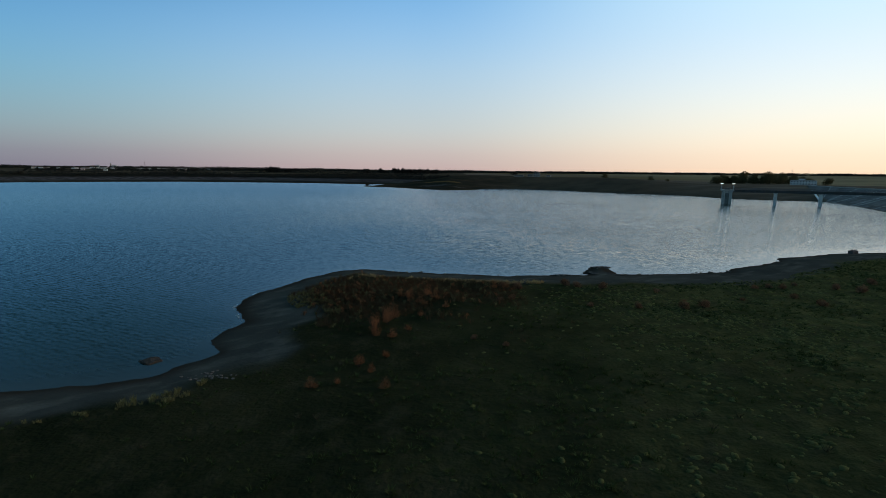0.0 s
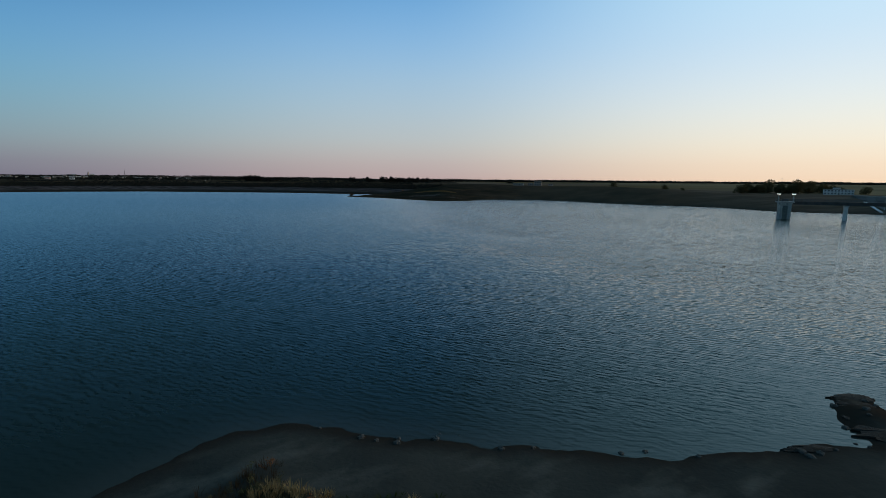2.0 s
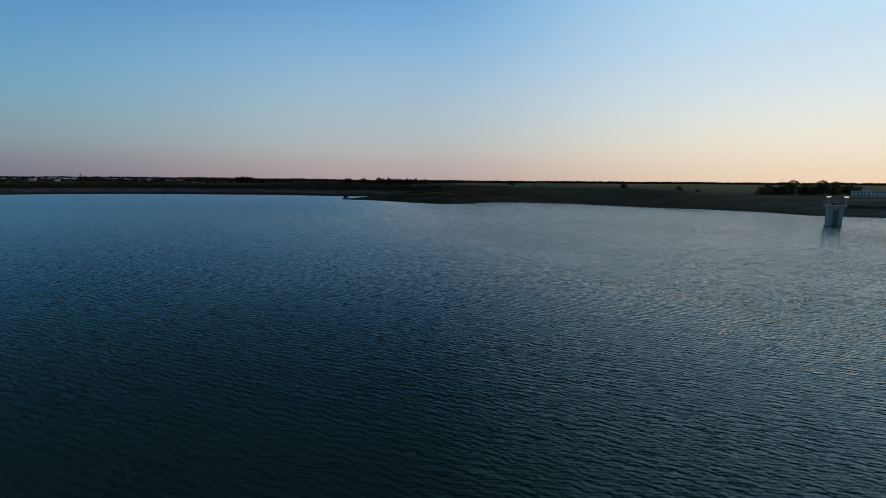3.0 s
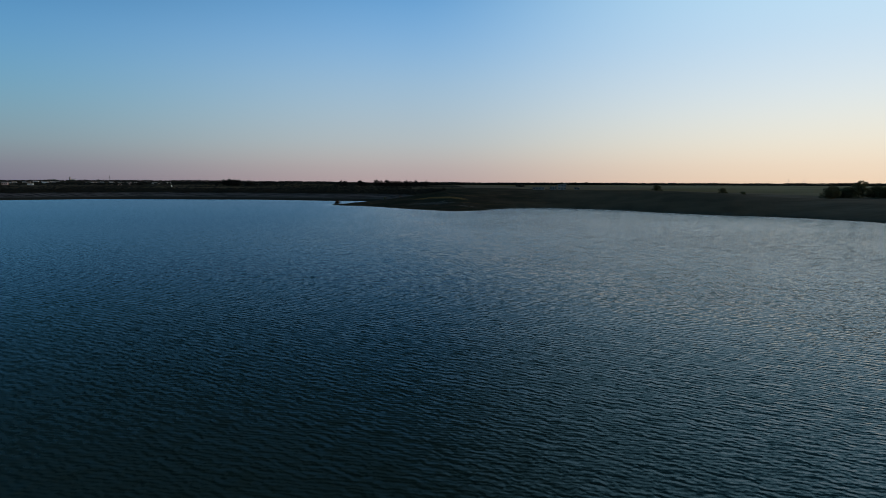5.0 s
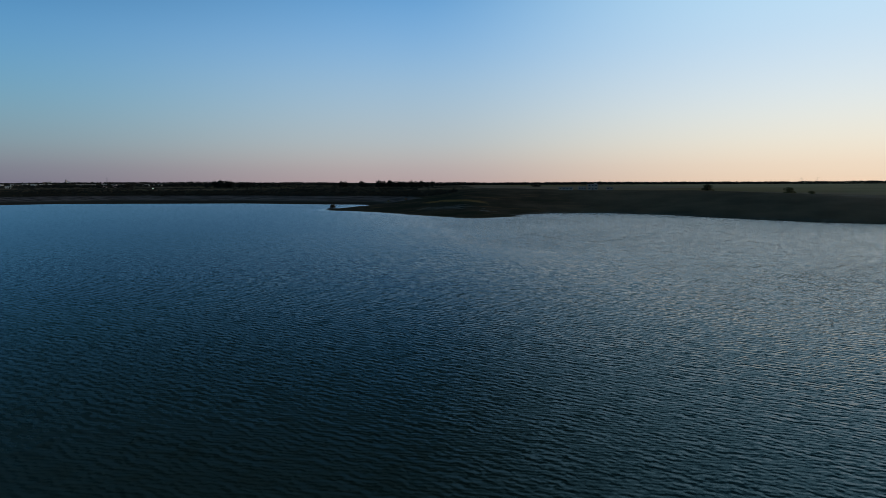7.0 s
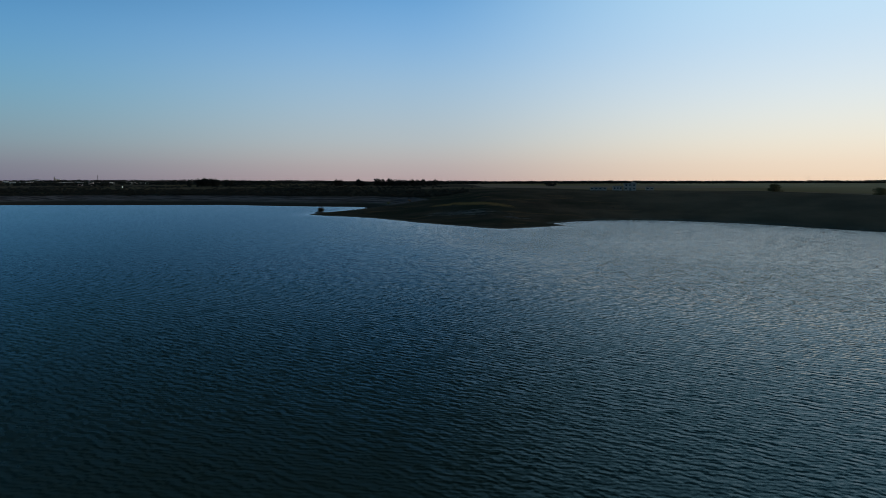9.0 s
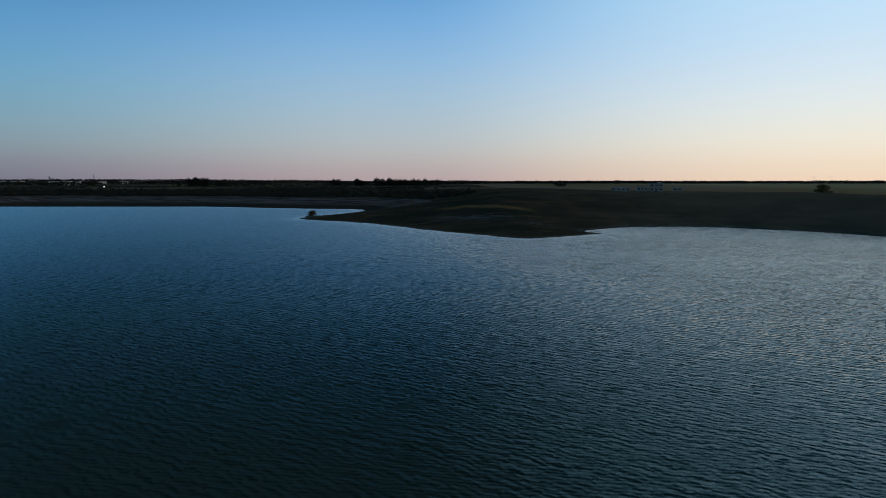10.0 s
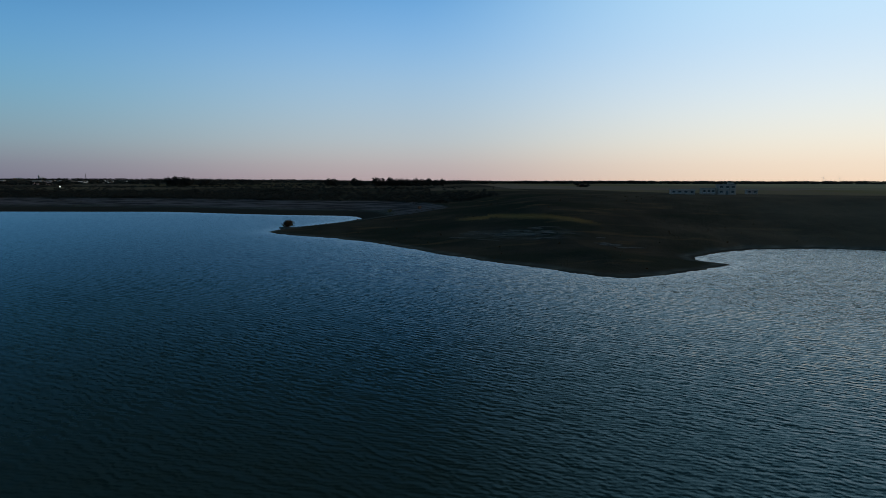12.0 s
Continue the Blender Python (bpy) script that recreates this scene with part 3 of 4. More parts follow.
def scatter(name, xy, templates, scale, material, label, category, sink=0.05, squash=None):
    """Many plants in one object of stuff, from a few shapes."""
    x, y = xy[:, 0], xy[:, 1]
    z = land(x, y) - sink
    pick = rng.integers(0, len(templates), len(x))
    turn = rng.random(len(x)) * 6.283
    vs, fs, base = [], [], 0
    for k, (tv, tf) in enumerate(templates):
        m = pick == k
        c, s, q = np.cos(turn[m])[:, None], np.sin(turn[m])[:, None], scale[m][:, None]
        h = q if squash is None else q * squash[m][:, None]
        px = (tv[None, :, 0] * c - tv[None, :, 1] * s) * q + x[m][:, None]
        py = (tv[None, :, 0] * s + tv[None, :, 1] * c) * q + y[m][:, None]
        pz = tv[None, :, 2] * h + z[m][:, None]
        v = np.stack([px, py, pz], -1)
        n = v.shape[0]
        f = (tf[None] + (np.arange(n) * len(tv))[:, None, None]).reshape(-1, tf.shape[1]) + base
        vs.append(v.reshape(-1, 3))
        fs.append(f)
        base += n * len(tv)
    ob = arrays_object(name, np.concatenate(vs), np.concatenate(fs), material)
    return tagged(ob, label, category, kind="stuff")


def tuft_template(n, seed, spread=0.5, lean=0.5, width=0.10):
    """A grass tussock about 1 m across and 1 m high before scaling: bent, pointed blades."""
    r = np.random.default_rng(seed)
    a = r.random(n) * 6.283
    out = np.stack([np.cos(a), np.sin(a), np.zeros(n)], 1)
    root = out * (spread * 0.5 * r.random(n) ** 0.5)[:, None]
    h = 0.55 + 0.45 * r.random(n)
    up = np.array([0, 0, 1.0])
    mid = root + out * (lean * 0.35 * r.random(n))[:, None] + up * (h * 0.62)[:, None]
    tip = root + out * (lean * (0.6 + 0.6 * r.random(n)))[:, None] + up * h[:, None]
    sidev = np.stack([-np.sin(a), np.cos(a), np.zeros(n)], 1) * width
    v = np.stack([root - sidev, root + sidev, mid + sidev * 0.8, mid - sidev * 0.8, tip], 1).reshape(-1, 3)
    i = np.arange(n) * 5
    return v, np.concatenate([np.stack([i, i + 1, i + 2], 1), np.stack([i, i + 2, i + 3], 1), np.stack([i + 3, i + 2, i + 4], 1)])


def mound_template(n, seed):
    """A rounded grass mound about 1 m across: a lumpy low dome with short blades combed outwards."""
    r = np.random.default_rng(seed)
    k = 7
    ring = np.arange(k) / k * 6.283 + r.random()
    verts, faces = [], []
    for rad, z in ((0.52, -0.12), (0.44, 0.12), (0.22, 0.27)):
        for a in ring:
            q = rad * (0.8 + 0.4 * r.random())
            verts.append((math.cos(a) * q * 1.5, math.sin(a) * q, z * (0.75 + 0.5 * r.random())))
    verts.append((0.05 * r.normal(), 0.05 * r.normal(), 0.31))
    for j in range(2):
        for i in range(k):
            p, q = j * k + i, j * k + (i + 1) % k
            faces += [(p, q, q + k), (p, q + k, p + k)]
    faces += [(2 * k + i, 2 * k + (i + 1) % k, 3 * k) for i in range(k)]
    for _ in range(n):
        a, q = r.random() * 6.283, r.random() ** 0.5
        c, d, w = math.cos(a), math.sin(a), 0.05 + 0.04 * r.random()
        x, y, z = c * 0.64 * q, d * 0.44 * q, 0.29 * (1 - q ** 3)
        out, up = 0.10 + 0.14 * r.random(), 0.06 + 0.14 * r.random()
        m = len(verts)
        verts += [(x + d * w, y - c * w, z - 0.05), (x - d * w, y + c * w, z - 0.05), (x + c * out, y + d * out, z + up)]
        faces.append((m, m + 1, m + 2))
    return np.array(verts), np.array(faces)


def crown_template(n, seed, leaf, count=5):
    """A far tree, 1 m high before scaling."""
    r = np.random.default_rng(seed)
    pts = crown_points(n, lumps_for(1.0, 0.48, r, count, 0.22), r)
    v, f = quads(pts, leaf * (0.7 + 0.6 * r.random(n)), 0.3, r)
    tv = np.array([(-0.03, 0, 0), (0.03, 0, 0), (0.02, 0, 0.5), (-0.02, 0, 0.5), (0, -0.03, 0), (0, 0.03, 0), (0, 0.02, 0.5), (0, -0.02, 0.5)])
    k = len(v)
    return np.concatenate([v, tv]), np.concatenate([f, [[k, k + 1, k + 2, k + 3], [k + 4, k + 5, k + 6, k + 7]]])


# ---------------- the dam ----------------
DAM_TOP = [(231, 185), (262, 275), (280, 317), (295, 366), (311, 460)]
DAM_TOE = SHORE_DAM + [(273, 392)]
CREST = 9.8


def along(line, s):
    """Point at share s of a polyline's points, evenly by its middle line."""
    p = np.array(line, float)
    cut = np.concatenate([[0], np.cumsum(np.linalg.norm(np.diff((np.array(DAM_TOE, float) + np.array(DAM_TOP, float)) / 2, axis=0), axis=1))])
    cut /= cut[-1]
    return np.array([np.interp(s, cut, p[:, 0]), np.interp(s, cut, p[:, 1])])


def dam_point(s, v, lift=0.0):
    """v: 0 at the toe under water, 1 at the crest."""
    a, b = along(DAM_TOE, s), along(DAM_TOP, s)
    toe = a - (b - a) * 0.12
    p = toe + (b - toe) * v
    n = Vector((a[0] - b[0], a[1] - b[1], 24)).normalized()
    return Vector((p[0], p[1], -1.5 + (CREST + 1.5) * v)) + n * lift


dam = thing("dam", "grey embankment dam faced with concrete slabs beside the reservoir", "dam")
dam["kind"] = "structure"
bm = bmesh.new()
N = 60
rows = []
for k in range(N + 1):
    s = k / N
    a, b = along(DAM_TOE, s), along(DAM_TOP, s)
    o = (b - a) / np.linalg.norm(b - a)
    c1, c2 = b + o * 8, b + o * 34
    sec = [dam_point(s, 0, -0.25), dam_point(s, 1, -0.25), Vector((c1[0], c1[1], CREST)), Vector((c2[0], c2[1], 0)), Vector((b[0], b[1], -3))]
    rows.append([bm.verts.new(p) for p in sec])
for r0, r1 in zip(rows, rows[1:]):
    for k in range(4):
        bm.faces.new((r0[k], r1[k], r1[k + 1], r0[k + 1]))
bm.faces.new(rows[0])
bm.faces.new(list(reversed(rows[-1])))
bmesh.ops.recalc_face_normals(bm, faces=bm.faces)
part("embankment", bm, M_ROCK, dam, "earth and rockfill core")
# crest parapet
bm = bmesh.new()
for k in range(N):
    p, q = dam_point(k / N, 1), dam_point((k + 1) / N, 1)
    t = (q - p).normalized()
    rot = Matrix.Translation((p + q) / 2) @ t.to_track_quat("X", "Z").to_matrix().to_4x4()
    box(bm, -(q - p).length / 2, (q - p).length / 2, -0.15, 0.25, -0.3, 0.5, m=rot)
part("parapet", bm, M_CONC, dam, "low concrete parapet")
# pale strip of steps at the end of the facing
bm = bmesh.new()
for k in range(26):
    p = dam_point(1.0, 0.08 + 0.54 * k / 26, 0.4)
    q = dam_point(1.0, 0.08 + 0.54 * (k + 1) / 26, 0.4)
    w = (dam_point(0.985, 0.5) - dam_point(1.0, 0.5)).normalized() * 4.2
    quad = [p, p + w, q + w, q]
    for u in quad:
        u.z = max(u.z, on_land(u.x, u.y) + 0.15)
    vs = [bm.verts.new(u - Vector((0, 0, 0.6))) for u in quad]
    up = Vector((0, 0, 1.0))
    vt = [bm.verts.new(u.co + up) for u in vs]
    bm.faces.new(vt)
    for i in range(4):
        j = (i + 1) % 4
        bm.faces.new((vs[i], vs[j], vt[j], vt[i]))
bmesh.ops.recalc_face_normals(bm, faces=bm.faces)
part("steps", bm, M_WHITE, dam, "pale concrete steps down the facing")

# ---------------- intake tower and bridge ----------------
TX, TY = 179.1, 341.8
tower = thing("intake_tower", "weathered concrete intake tower standing in the reservoir", "tower", at=(TX, TY, 0), turn=-25)
bm = bmesh.new()
box(bm, -2.4, 2.4, -2.5, 2.5, -4, 7.6, 0.12)
part("shaft", bm, M_CONC, tower)
for x in (-2.35, 2.35):
    bm = bmesh.new()
    box(bm, x - 0.5, x + 0.5, -3.0, 2.8, -4, 7.7, 0.1)
    part("buttress", bm, M_CONC, tower)
# gate recess in a darker concrete tone than the shaft
bm = bmesh.new()
box(bm, -1.15, 1.15, -2.7, -2.45, -3, 7.2, 0.05)
part("gate_slot", bm, M_GATE, tower, "darker gate recess between the guide rails")
for x in (-1.35, 1.35):
    bm = bmesh.new()
    box(bm, x - 0.2, x + 0.2, -2.85, -2.4, -3, 7.6, 0.05)
    part("guide_rail", bm, M_CONC, tower)
bm = bmesh.new()   # flared head under the deck
lo = [(-2.85, -3.0, 7.4), (2.85, -3.0, 7.4), (2.85, 2.8, 7.4), (-2.85, 2.8, 7.4)]
hi = [(-3.3, -3.4, 8.95), (3.3, -3.4, 8.95), (3.3, 3.2, 8.95), (-3.3, 3.2, 8.95)]
a, b = [bm.verts.new(p) for p in lo], [bm.verts.new(p) for p in hi]
for i in range(4):
    bm.faces.new((a[i], a[(i + 1) % 4], b[(i + 1) % 4], b[i]))
bm.faces.new(b)
bm.faces.new(list(reversed(a)))
part("head", bm, M_CONC, tower)
bm = bmesh.new()
box(bm, -3.9, 3.9, -4.0, 3.8, 8.95, 9.5, 0.06)
part("deck", bm, M_CONC, tower)
for x, y in [(i, -3.9) for i in np.linspace(-3.8, 3.8, 6)] + [(-3.8, j) for j in np.linspace(-2.5, 3.7, 4)]:
    bm = bmesh.new()
    rod(bm, (x, y, 9.49), (x, y, 10.7), 0.05, 0.05, 6)
    part("rail_post", bm, M_STEEL, tower)
for z in (10.15, 10.7):
    bm = bmesh.new()
    rod(bm, (-3.8, -3.9, z), (3.8, -3.9, z), 0.05, 0.05, 6)
    rod(bm, (-3.8, -3.9, z), (-3.8, 3.7, z), 0.05, 0.05, 6)
    part("handrail", bm, M_STEEL, tower)
bm = bmesh.new()
box(bm, -1.5, 1.5, -1.2, 1.4, 9.49, 10.7, 0.08)
part("hoist", bm, M_STEEL, tower, "squat grey gate hoist")
for x in (-3.4, 3.4):
    bm = bmesh.new()
    box(bm, x - 0.3, x + 0.3, -3.38, -2.78, 9.49, 11.6, 0.06)
    rod(bm, (x, -3.08, 11.6), (x, -3.08, 13.22), 0.16, 0.13, 8)
    post = part("lamp_post", bm, M_CONC, tower)
    bm = bmesh.new()
    box(bm, x - 0.95, x + 0.95, -3.5, -2.66, 13.5, 13.8, 0.06)
    part("lamp_hood", bm, M_WHITE, post, "white lamp hood")
    bm = bmesh.new()
    box(bm, x - 0.85, x + 0.85, -3.42, -2.74, 13.2, 13.498, 0.05)
    part("lamp_glass", bm, M_LAMP, post, "lit lamp glass")

bridge = thing("access_bridge", "dark slender concrete footbridge from tower to dam crest", "bridge", at=(TX, TY, 0), turn=-24)
BR = 104.0
for i in range(4):
    x0, x1 = 4.0 + i * (BR - 4.0) / 4, 4.0 + (i + 1) * (BR - 4.0) / 4
    bm = bmesh.new()
    box(bm, x0 + 0.04, x1 - 0.04, -1.7, 1.7, 9.2, 9.6, 0.03)
    for y in (-1.5, 1.5):
        box(bm, x0 + 0.04, x1 - 0.04, y - 0.22, y + 0.22, 7.9, 9.21)
    part("span", bm, M_DECK, bridge)
for y in (-1.6, 1.6):
    for z in (10.1, 10.6):
        bm = bmesh.new()
        rod(bm, (4.0, y, z), (BR, y, z), 0.06, 0.06, 6)
        part("handrail", bm, M_STEEL, bridge)
    bm = bmesh.new()
    rod(bm, (0, 0, 0), (0, 0, 1.0), 0.06, 0.06, 6)
    first = part("rail_post", bm, M_STEEL, bridge)
    first.location = (4.6, y, 9.6)
    for x in np.arange(6.6, BR, 2.0):
        ob = new("rail_post", first.data)
        ob.parent, ob.location = bridge, (x, y, 9.6)
for x in (27.2, 51.0):
    bm = bmesh.new()
    box(bm, x - 0.85, x + 0.85, -0.9, 0.9, -5, 7.3, 0.1)
    pier = part("pier", bm, M_PALECONC, bridge, "pale concrete pier")
    bm = bmesh.new()
    box(bm, x - 0.95, x + 0.95, -1.9, 1.9, 7.3, 7.9, 0.08)
    part("pier_cap", bm, M_CONC, pier)


# ---------------- buildings ----------------
def window_part(parent, x, y, z, w, h, depth=0.12):
    bm = bmesh.new()
    box(bm, x - w / 2, x + w / 2, y - 0.02, y + depth, z, z + h)
    win = part("window", bm, M_DARK, parent, "dark window pane")
    bm = bmesh.new()
    box(bm, x - w / 2 - 0.12, x + w / 2 + 0.12, y - 0.12, y + 0.05, z - 0.12, z)
    part("sill", bm, M_PALECONC, win)
    return win


def flat_house(name, label, w, d, h, at, turn, storeys, per_row, wall=None, group="", door=True, roof_block=None):
    """A flat-roofed block with parapet, windows and a door on its front (y < 0)."""
    wall = wall or M_WALL
    t = thing(name, label, "house", group, at, turn)
    bm = bmesh.new()
    box(bm, -w / 2, w / 2, -d / 2, d / 2, -1.2, h, 0.05)
    part("wall", bm, wall, t)
    bm = bmesh.new()
    box(bm, -w / 2 - 0.2, w / 2 + 0.2, -d / 2 - 0.2, d / 2 + 0.2, h, h + 0.35, 0.05)
    part("roof", bm, M_ROOF, t, "flat parapet roof")
    if roof_block:
        bx, bw, bh = roof_block
        bm = bmesh.new()
        box(bm, bx - bw / 2, bx + bw / 2, -d / 4, d / 3, h + 0.35, h + 0.35 + bh, 0.05)
        part("stair_head", bm, wall, t)
    sh = h / storeys
    for k in range(storeys):
        for i in range(per_row):
            x = -w / 2 + w * (i + 0.5) / per_row
            if door and k == 0 and i == per_row // 2:
                bm = bmesh.new()
                box(bm, x - 0.6, x + 0.6, -d / 2 - 0.04, -d / 2 + 0.1, 0, 2.1)
                part("door", bm, M_STEEL, t, "grey metal door")
            else:
                window_part(t, x, -d / 2 - 0.03, k * sh + sh * 0.36, min(1.5, w / per_row * 0.5), sh * 0.42)
    return t


def gable_house(name, label, w, d, h, rise, at, turn, wall=None, group=""):
    wall = wall or M_WALL
    t = thing(name, label, "house", group, at, turn)
    bm = bmesh.new()
    v = [bm.verts.new(p) for p in ((-w / 2, -d / 2, -1), (w / 2, -d / 2, -1), (w / 2, d / 2, -1), (-w / 2, d / 2, -1),
                                   (-w / 2, -d / 2, h), (w / 2, -d / 2, h), (w / 2, d / 2, h), (-w / 2, d / 2, h), (-w / 2, 0, h + rise), (w / 2, 0, h + rise))]
    for f in ((0, 1, 5, 4), (2, 3, 7, 6), (1, 2, 6, 9, 5), (3, 0, 4, 8, 7), (3, 2, 1, 0)):
        bm.faces.new([v[i] for i in f])
    part("wall", bm, wall, t)
    bm = bmesh.new()
    for sgn in (-1, 1):
        e = 0.4
        a = [Vector((-w / 2 - e, sgn * (d / 2 + e), h - e * rise / (d / 2))), Vector((w / 2 + e, sgn * (d / 2 + e), h - e * rise / (d / 2))),
             Vector((w / 2 + e, 0, h + rise)), Vector((-w / 2 - e, 0, h + rise))]
        lo_, hi_ = [bm.verts.new(p + Vector((0, 0, 0.03))) for p in a], [bm.verts.new(p + Vector((0, 0, 0.22))) for p in a]
        bm.faces.new(hi_)
        bm.faces.new(list(reversed(lo_)))
        for i in range(4):
            bm.faces.new((lo_[i], lo_[(i + 1) % 4], hi_[(i + 1) % 4], hi_[i]))
    bmesh.ops.recalc_face_normals(bm, faces=bm.faces)
    part("roof", bm, M_ROOF, t, "low pitched tiled roof")
    for i in range(3):
        window_part(t, -w / 2 + w * (i + 0.5) / 3, -d / 2 - 0.03, h * 0.35, w / 8, h * 0.4)
    return t


flat_house("waterworks_building", "long white two-storey building with rows of dark windows beside trees", 22.5, 9, 4.8,
           (360, 540, on_land(360, 540) - 0.1), -33, 2, 9, roof_block=(-1.5, 5.5, 1.5))
flat_house("farmhouse", "pale two-storey flat-roofed farmhouse standing among fields", 8.6, 6, 5.2,
           (110.8, 702, on_land(110.8, 702)), -14, 2, 3, M_STONEW, roof_block=(2.4, 2.6, 0.9))
flat_house("farm_shed", "low grey farm shed beside the farmhouse", 6.6, 5, 3.0, (102.0, 704, on_land(102.0, 704)), -12, 1, 3, M_STONEW, "farm sheds", False)
flat_house("farm_shed", "low pale shed with open dark bays", 12, 6, 2.2, (86.5, 701, on_land(86.5, 701)), -16, 1, 4, M_STONEW, "farm sheds", False)
flat_house("farm_shed", "small low pale shed in a field", 5.4, 4, 2.2, (127.5, 706, on_land(128, 706)), -16, 1, 2, M_STONEW, "farm sheds", False)
yard = thing("yard_lamp", "bright lit yard lamp on a post among dark olive trees", "lamp", at=(-388, 886, on_land(-388, 886)))
bm = bmesh.new()
rod(bm, (0, 0, -0.3), (0, 0, 3.6), 0.10, 0.07, 8)
part("post", bm, M_STEEL, yard)
bm = bmesh.new()
bmesh.ops.create_icosphere(bm, subdivisions=2, radius=0.6)
bmesh.ops.translate(bm, vec=(0, 0, 4.1), verts=bm.verts)
part("globe", bm, M_LAMP, yard, "glowing white lamp globe")
gable_house("pink_villa", "pink-washed villa with a low gable far across the plain", 8, 7, 4.8, 1.6, (-655, 1200, on_land(-655, 1200)), 28, M_REDW, "pink villas")
gable_house("pink_villa", "pink-washed villa with a low gable far across the plain", 6.5, 7, 5.2, 1.6, (-638, 1204, on_land(-638, 1204)), 20, M_REDW, "pink villas")

gable_house("pink_villa", "small pink-washed house among trees across the plain", 9, 7, 4.4, 1.5, (-882, 1200, on_land(-882, 1200)), 24, M_REDW, "pink villas")
gable_house("white_cottage", "white cottage with a low roof behind olive trees", 8, 6, 3.2, 1.0, (-792, 1150, on_land(-792, 1150)), 24, M_WALL)

# the far town
town_kinds = [gable_house("town_house", "small white plastered house of a distant town", 16, 11, 5.5, 2.2, (-1900, 2700, on_land(-1900, 2700)), 20, M_WALL, "town houses"),
              flat_house("town_house", "flat-roofed white house of a distant town", 22, 12, 8.5, (-1850, 2760, on_land(-1850, 2760)), 30, 3, 5, M_WALL, "town houses"),
              flat_house("town_house", "grey flat-roofed block of a distant town", 28, 12, 6.5, (-2010, 2820, on_land(-2010, 2820)), 24, 2, 7, M_STONEW, "town houses")]
tr = np.random.default_rng(21)
for k in range(52):
    bearing = -0.84 + 0.36 * tr.random() ** 0.9
    dist = 1600 + 230 * tr.random()
    x, y = bearing * dist, dist
    o = copy_thing(town_kinds[k % 3], pose(x, y, on_land(x, y), 0, 0, 10 + 40 * tr.random()))
    q = 0.42 + 0.25 * tr.random()
    o.scale = (q, q, q)
bell = thing("bell_tower", "slim pale bell tower above a distant town", "tower", at=(-1925, 2840, on_land(-1925, 2840)))
bm = bmesh.new()
box(bm, -2.4, 2.4, -2.4, 2.4, -1, 17, 0.1)
part("shaft", bm, M_STONEW, bell)
bm = bmesh.new()
rod(bm, (0, 0, 17), (0, 0, 21), 3.2, 0.2, 4)
part("spire", bm, M_ROOF, bell)
mast = thing("radio_mast", "thin steel lattice mast over a distant town", "mast", at=(-1926, 3160, on_land(-1926, 3160)))
bm = bmesh.new()
for a in range(3):
    c, s = math.cos(a * 2.094), math.sin(a * 2.094)
    rod(bm, (c * 2.2, s * 2.2, 0), (c * 0.8, s * 0.8, 30), 0.5, 0.4, 4)
part("lattice", bm, M_STEEL, mast)
bm = bmesh.new()
rod(bm, (0, 0, 29), (0, 0, 35), 0.5, 0.3, 5)
part("aerial", bm, M_STEEL, mast)


def wind_turbine(x, y, spin):
    t = thing("wind_turbine", "pale three-bladed wind turbine far beyond the fields", "wind turbine", "wind turbines", (x, y, on_land(x, y)), -33)
    bm = bmesh.new()
    rod(bm, (0, 0, -1), (0, 0, 26), 0.7, 0.4, 8)
    part("tower", bm, M_PALECONC, t)
    bm = bmesh.new()
    box(bm, -0.7, 0.7, -2.2, 2.4, 25.6, 27.0, 0.2)
    part("nacelle", bm, M_PALECONC, t)
    for k in range(3):
        a = radians(spin + k * 120)
        bm = bmesh.new()
        rod(bm, (0, -2.6, 26.3), (math.sin(a) * 12, -2.6, 26.3 + math.cos(a) * 12), 0.4, 0.15, 5)
        part("blade", bm, M_PALECONC, t)


wind_turbine(2240, 3480, 15)
wind_turbine(2400, 3560, 75)

# ---------------- single trees and groves ----------------
grove = [build_tree("broadleaf_tree", "dark broad-crowned tree in a grove by the dam", h, s, seed, n=1500, leaf=0.5, group="grove by the dam", base=0.1)
         for h, s, seed in ((12.0, 6.6, 1), (11.0, 5.8, 2), (9.6, 6.2, 3))]
spots = [(280, 556, 1.02), (296, 574, 0.9), (312, 585, 0.86), (318, 577, 1.0), (327, 572, 0.95), (333, 582, 0.82), (342, 568, 1.03), (349, 590, 0.92), (357, 576, 1.05),
         (364, 584, 1.0), (372, 590, 0.95), (400, 590, 1.0), (305, 568, 0.75), (322, 590, 0.8), (352, 583, 0.9), (383, 592, 0.85), (288, 565, 0.8), (301, 580, 0.85), (308, 577, 0.8), (337, 575, 0.85), (378, 584, 0.9), (391, 588, 0.85)]
for k, (x, y, s) in enumerate(spots):
    m = pose(x, y, on_land(x, y, 0.4), 0, 0, k * 67)
    o = grove[k] if k < 3 else copy_thing(grove[k % 3], m)
    o.matrix_world = m
    o.scale = (s * 1.15, s * 1.15, s * (0.72 + 0.5 * ((k * 29) % 11) / 10))
round_tree = build_tree("round_tree", "round dense dark tree beside the white building", 7.6, 5.6, 9, n=1100, leaf=0.45, base=0.12)
round_tree.matrix_world = pose(380, 533, on_land(380, 533, 0.2))
lone = build_tree("field_tree", "lone dark rounded tree at a field's edge", 6.2, 3.6, 12, n=1900, leaf=0.27, base=0.08, group="field trees")
lone.matrix_world = pose(187.6, 650, on_land(187.6, 650, 0.2))
lone.scale = (1.35, 1.35, 0.85)
for x, y, s in ((234.4, 623, 0.95), (258, 632, 0.6)):
    o = copy_thing(lone, pose(x, y, on_land(x, y, 0.2), 0, 0, x))
    o.scale = (s * 1.3, s * 1.3, s * 0.9)
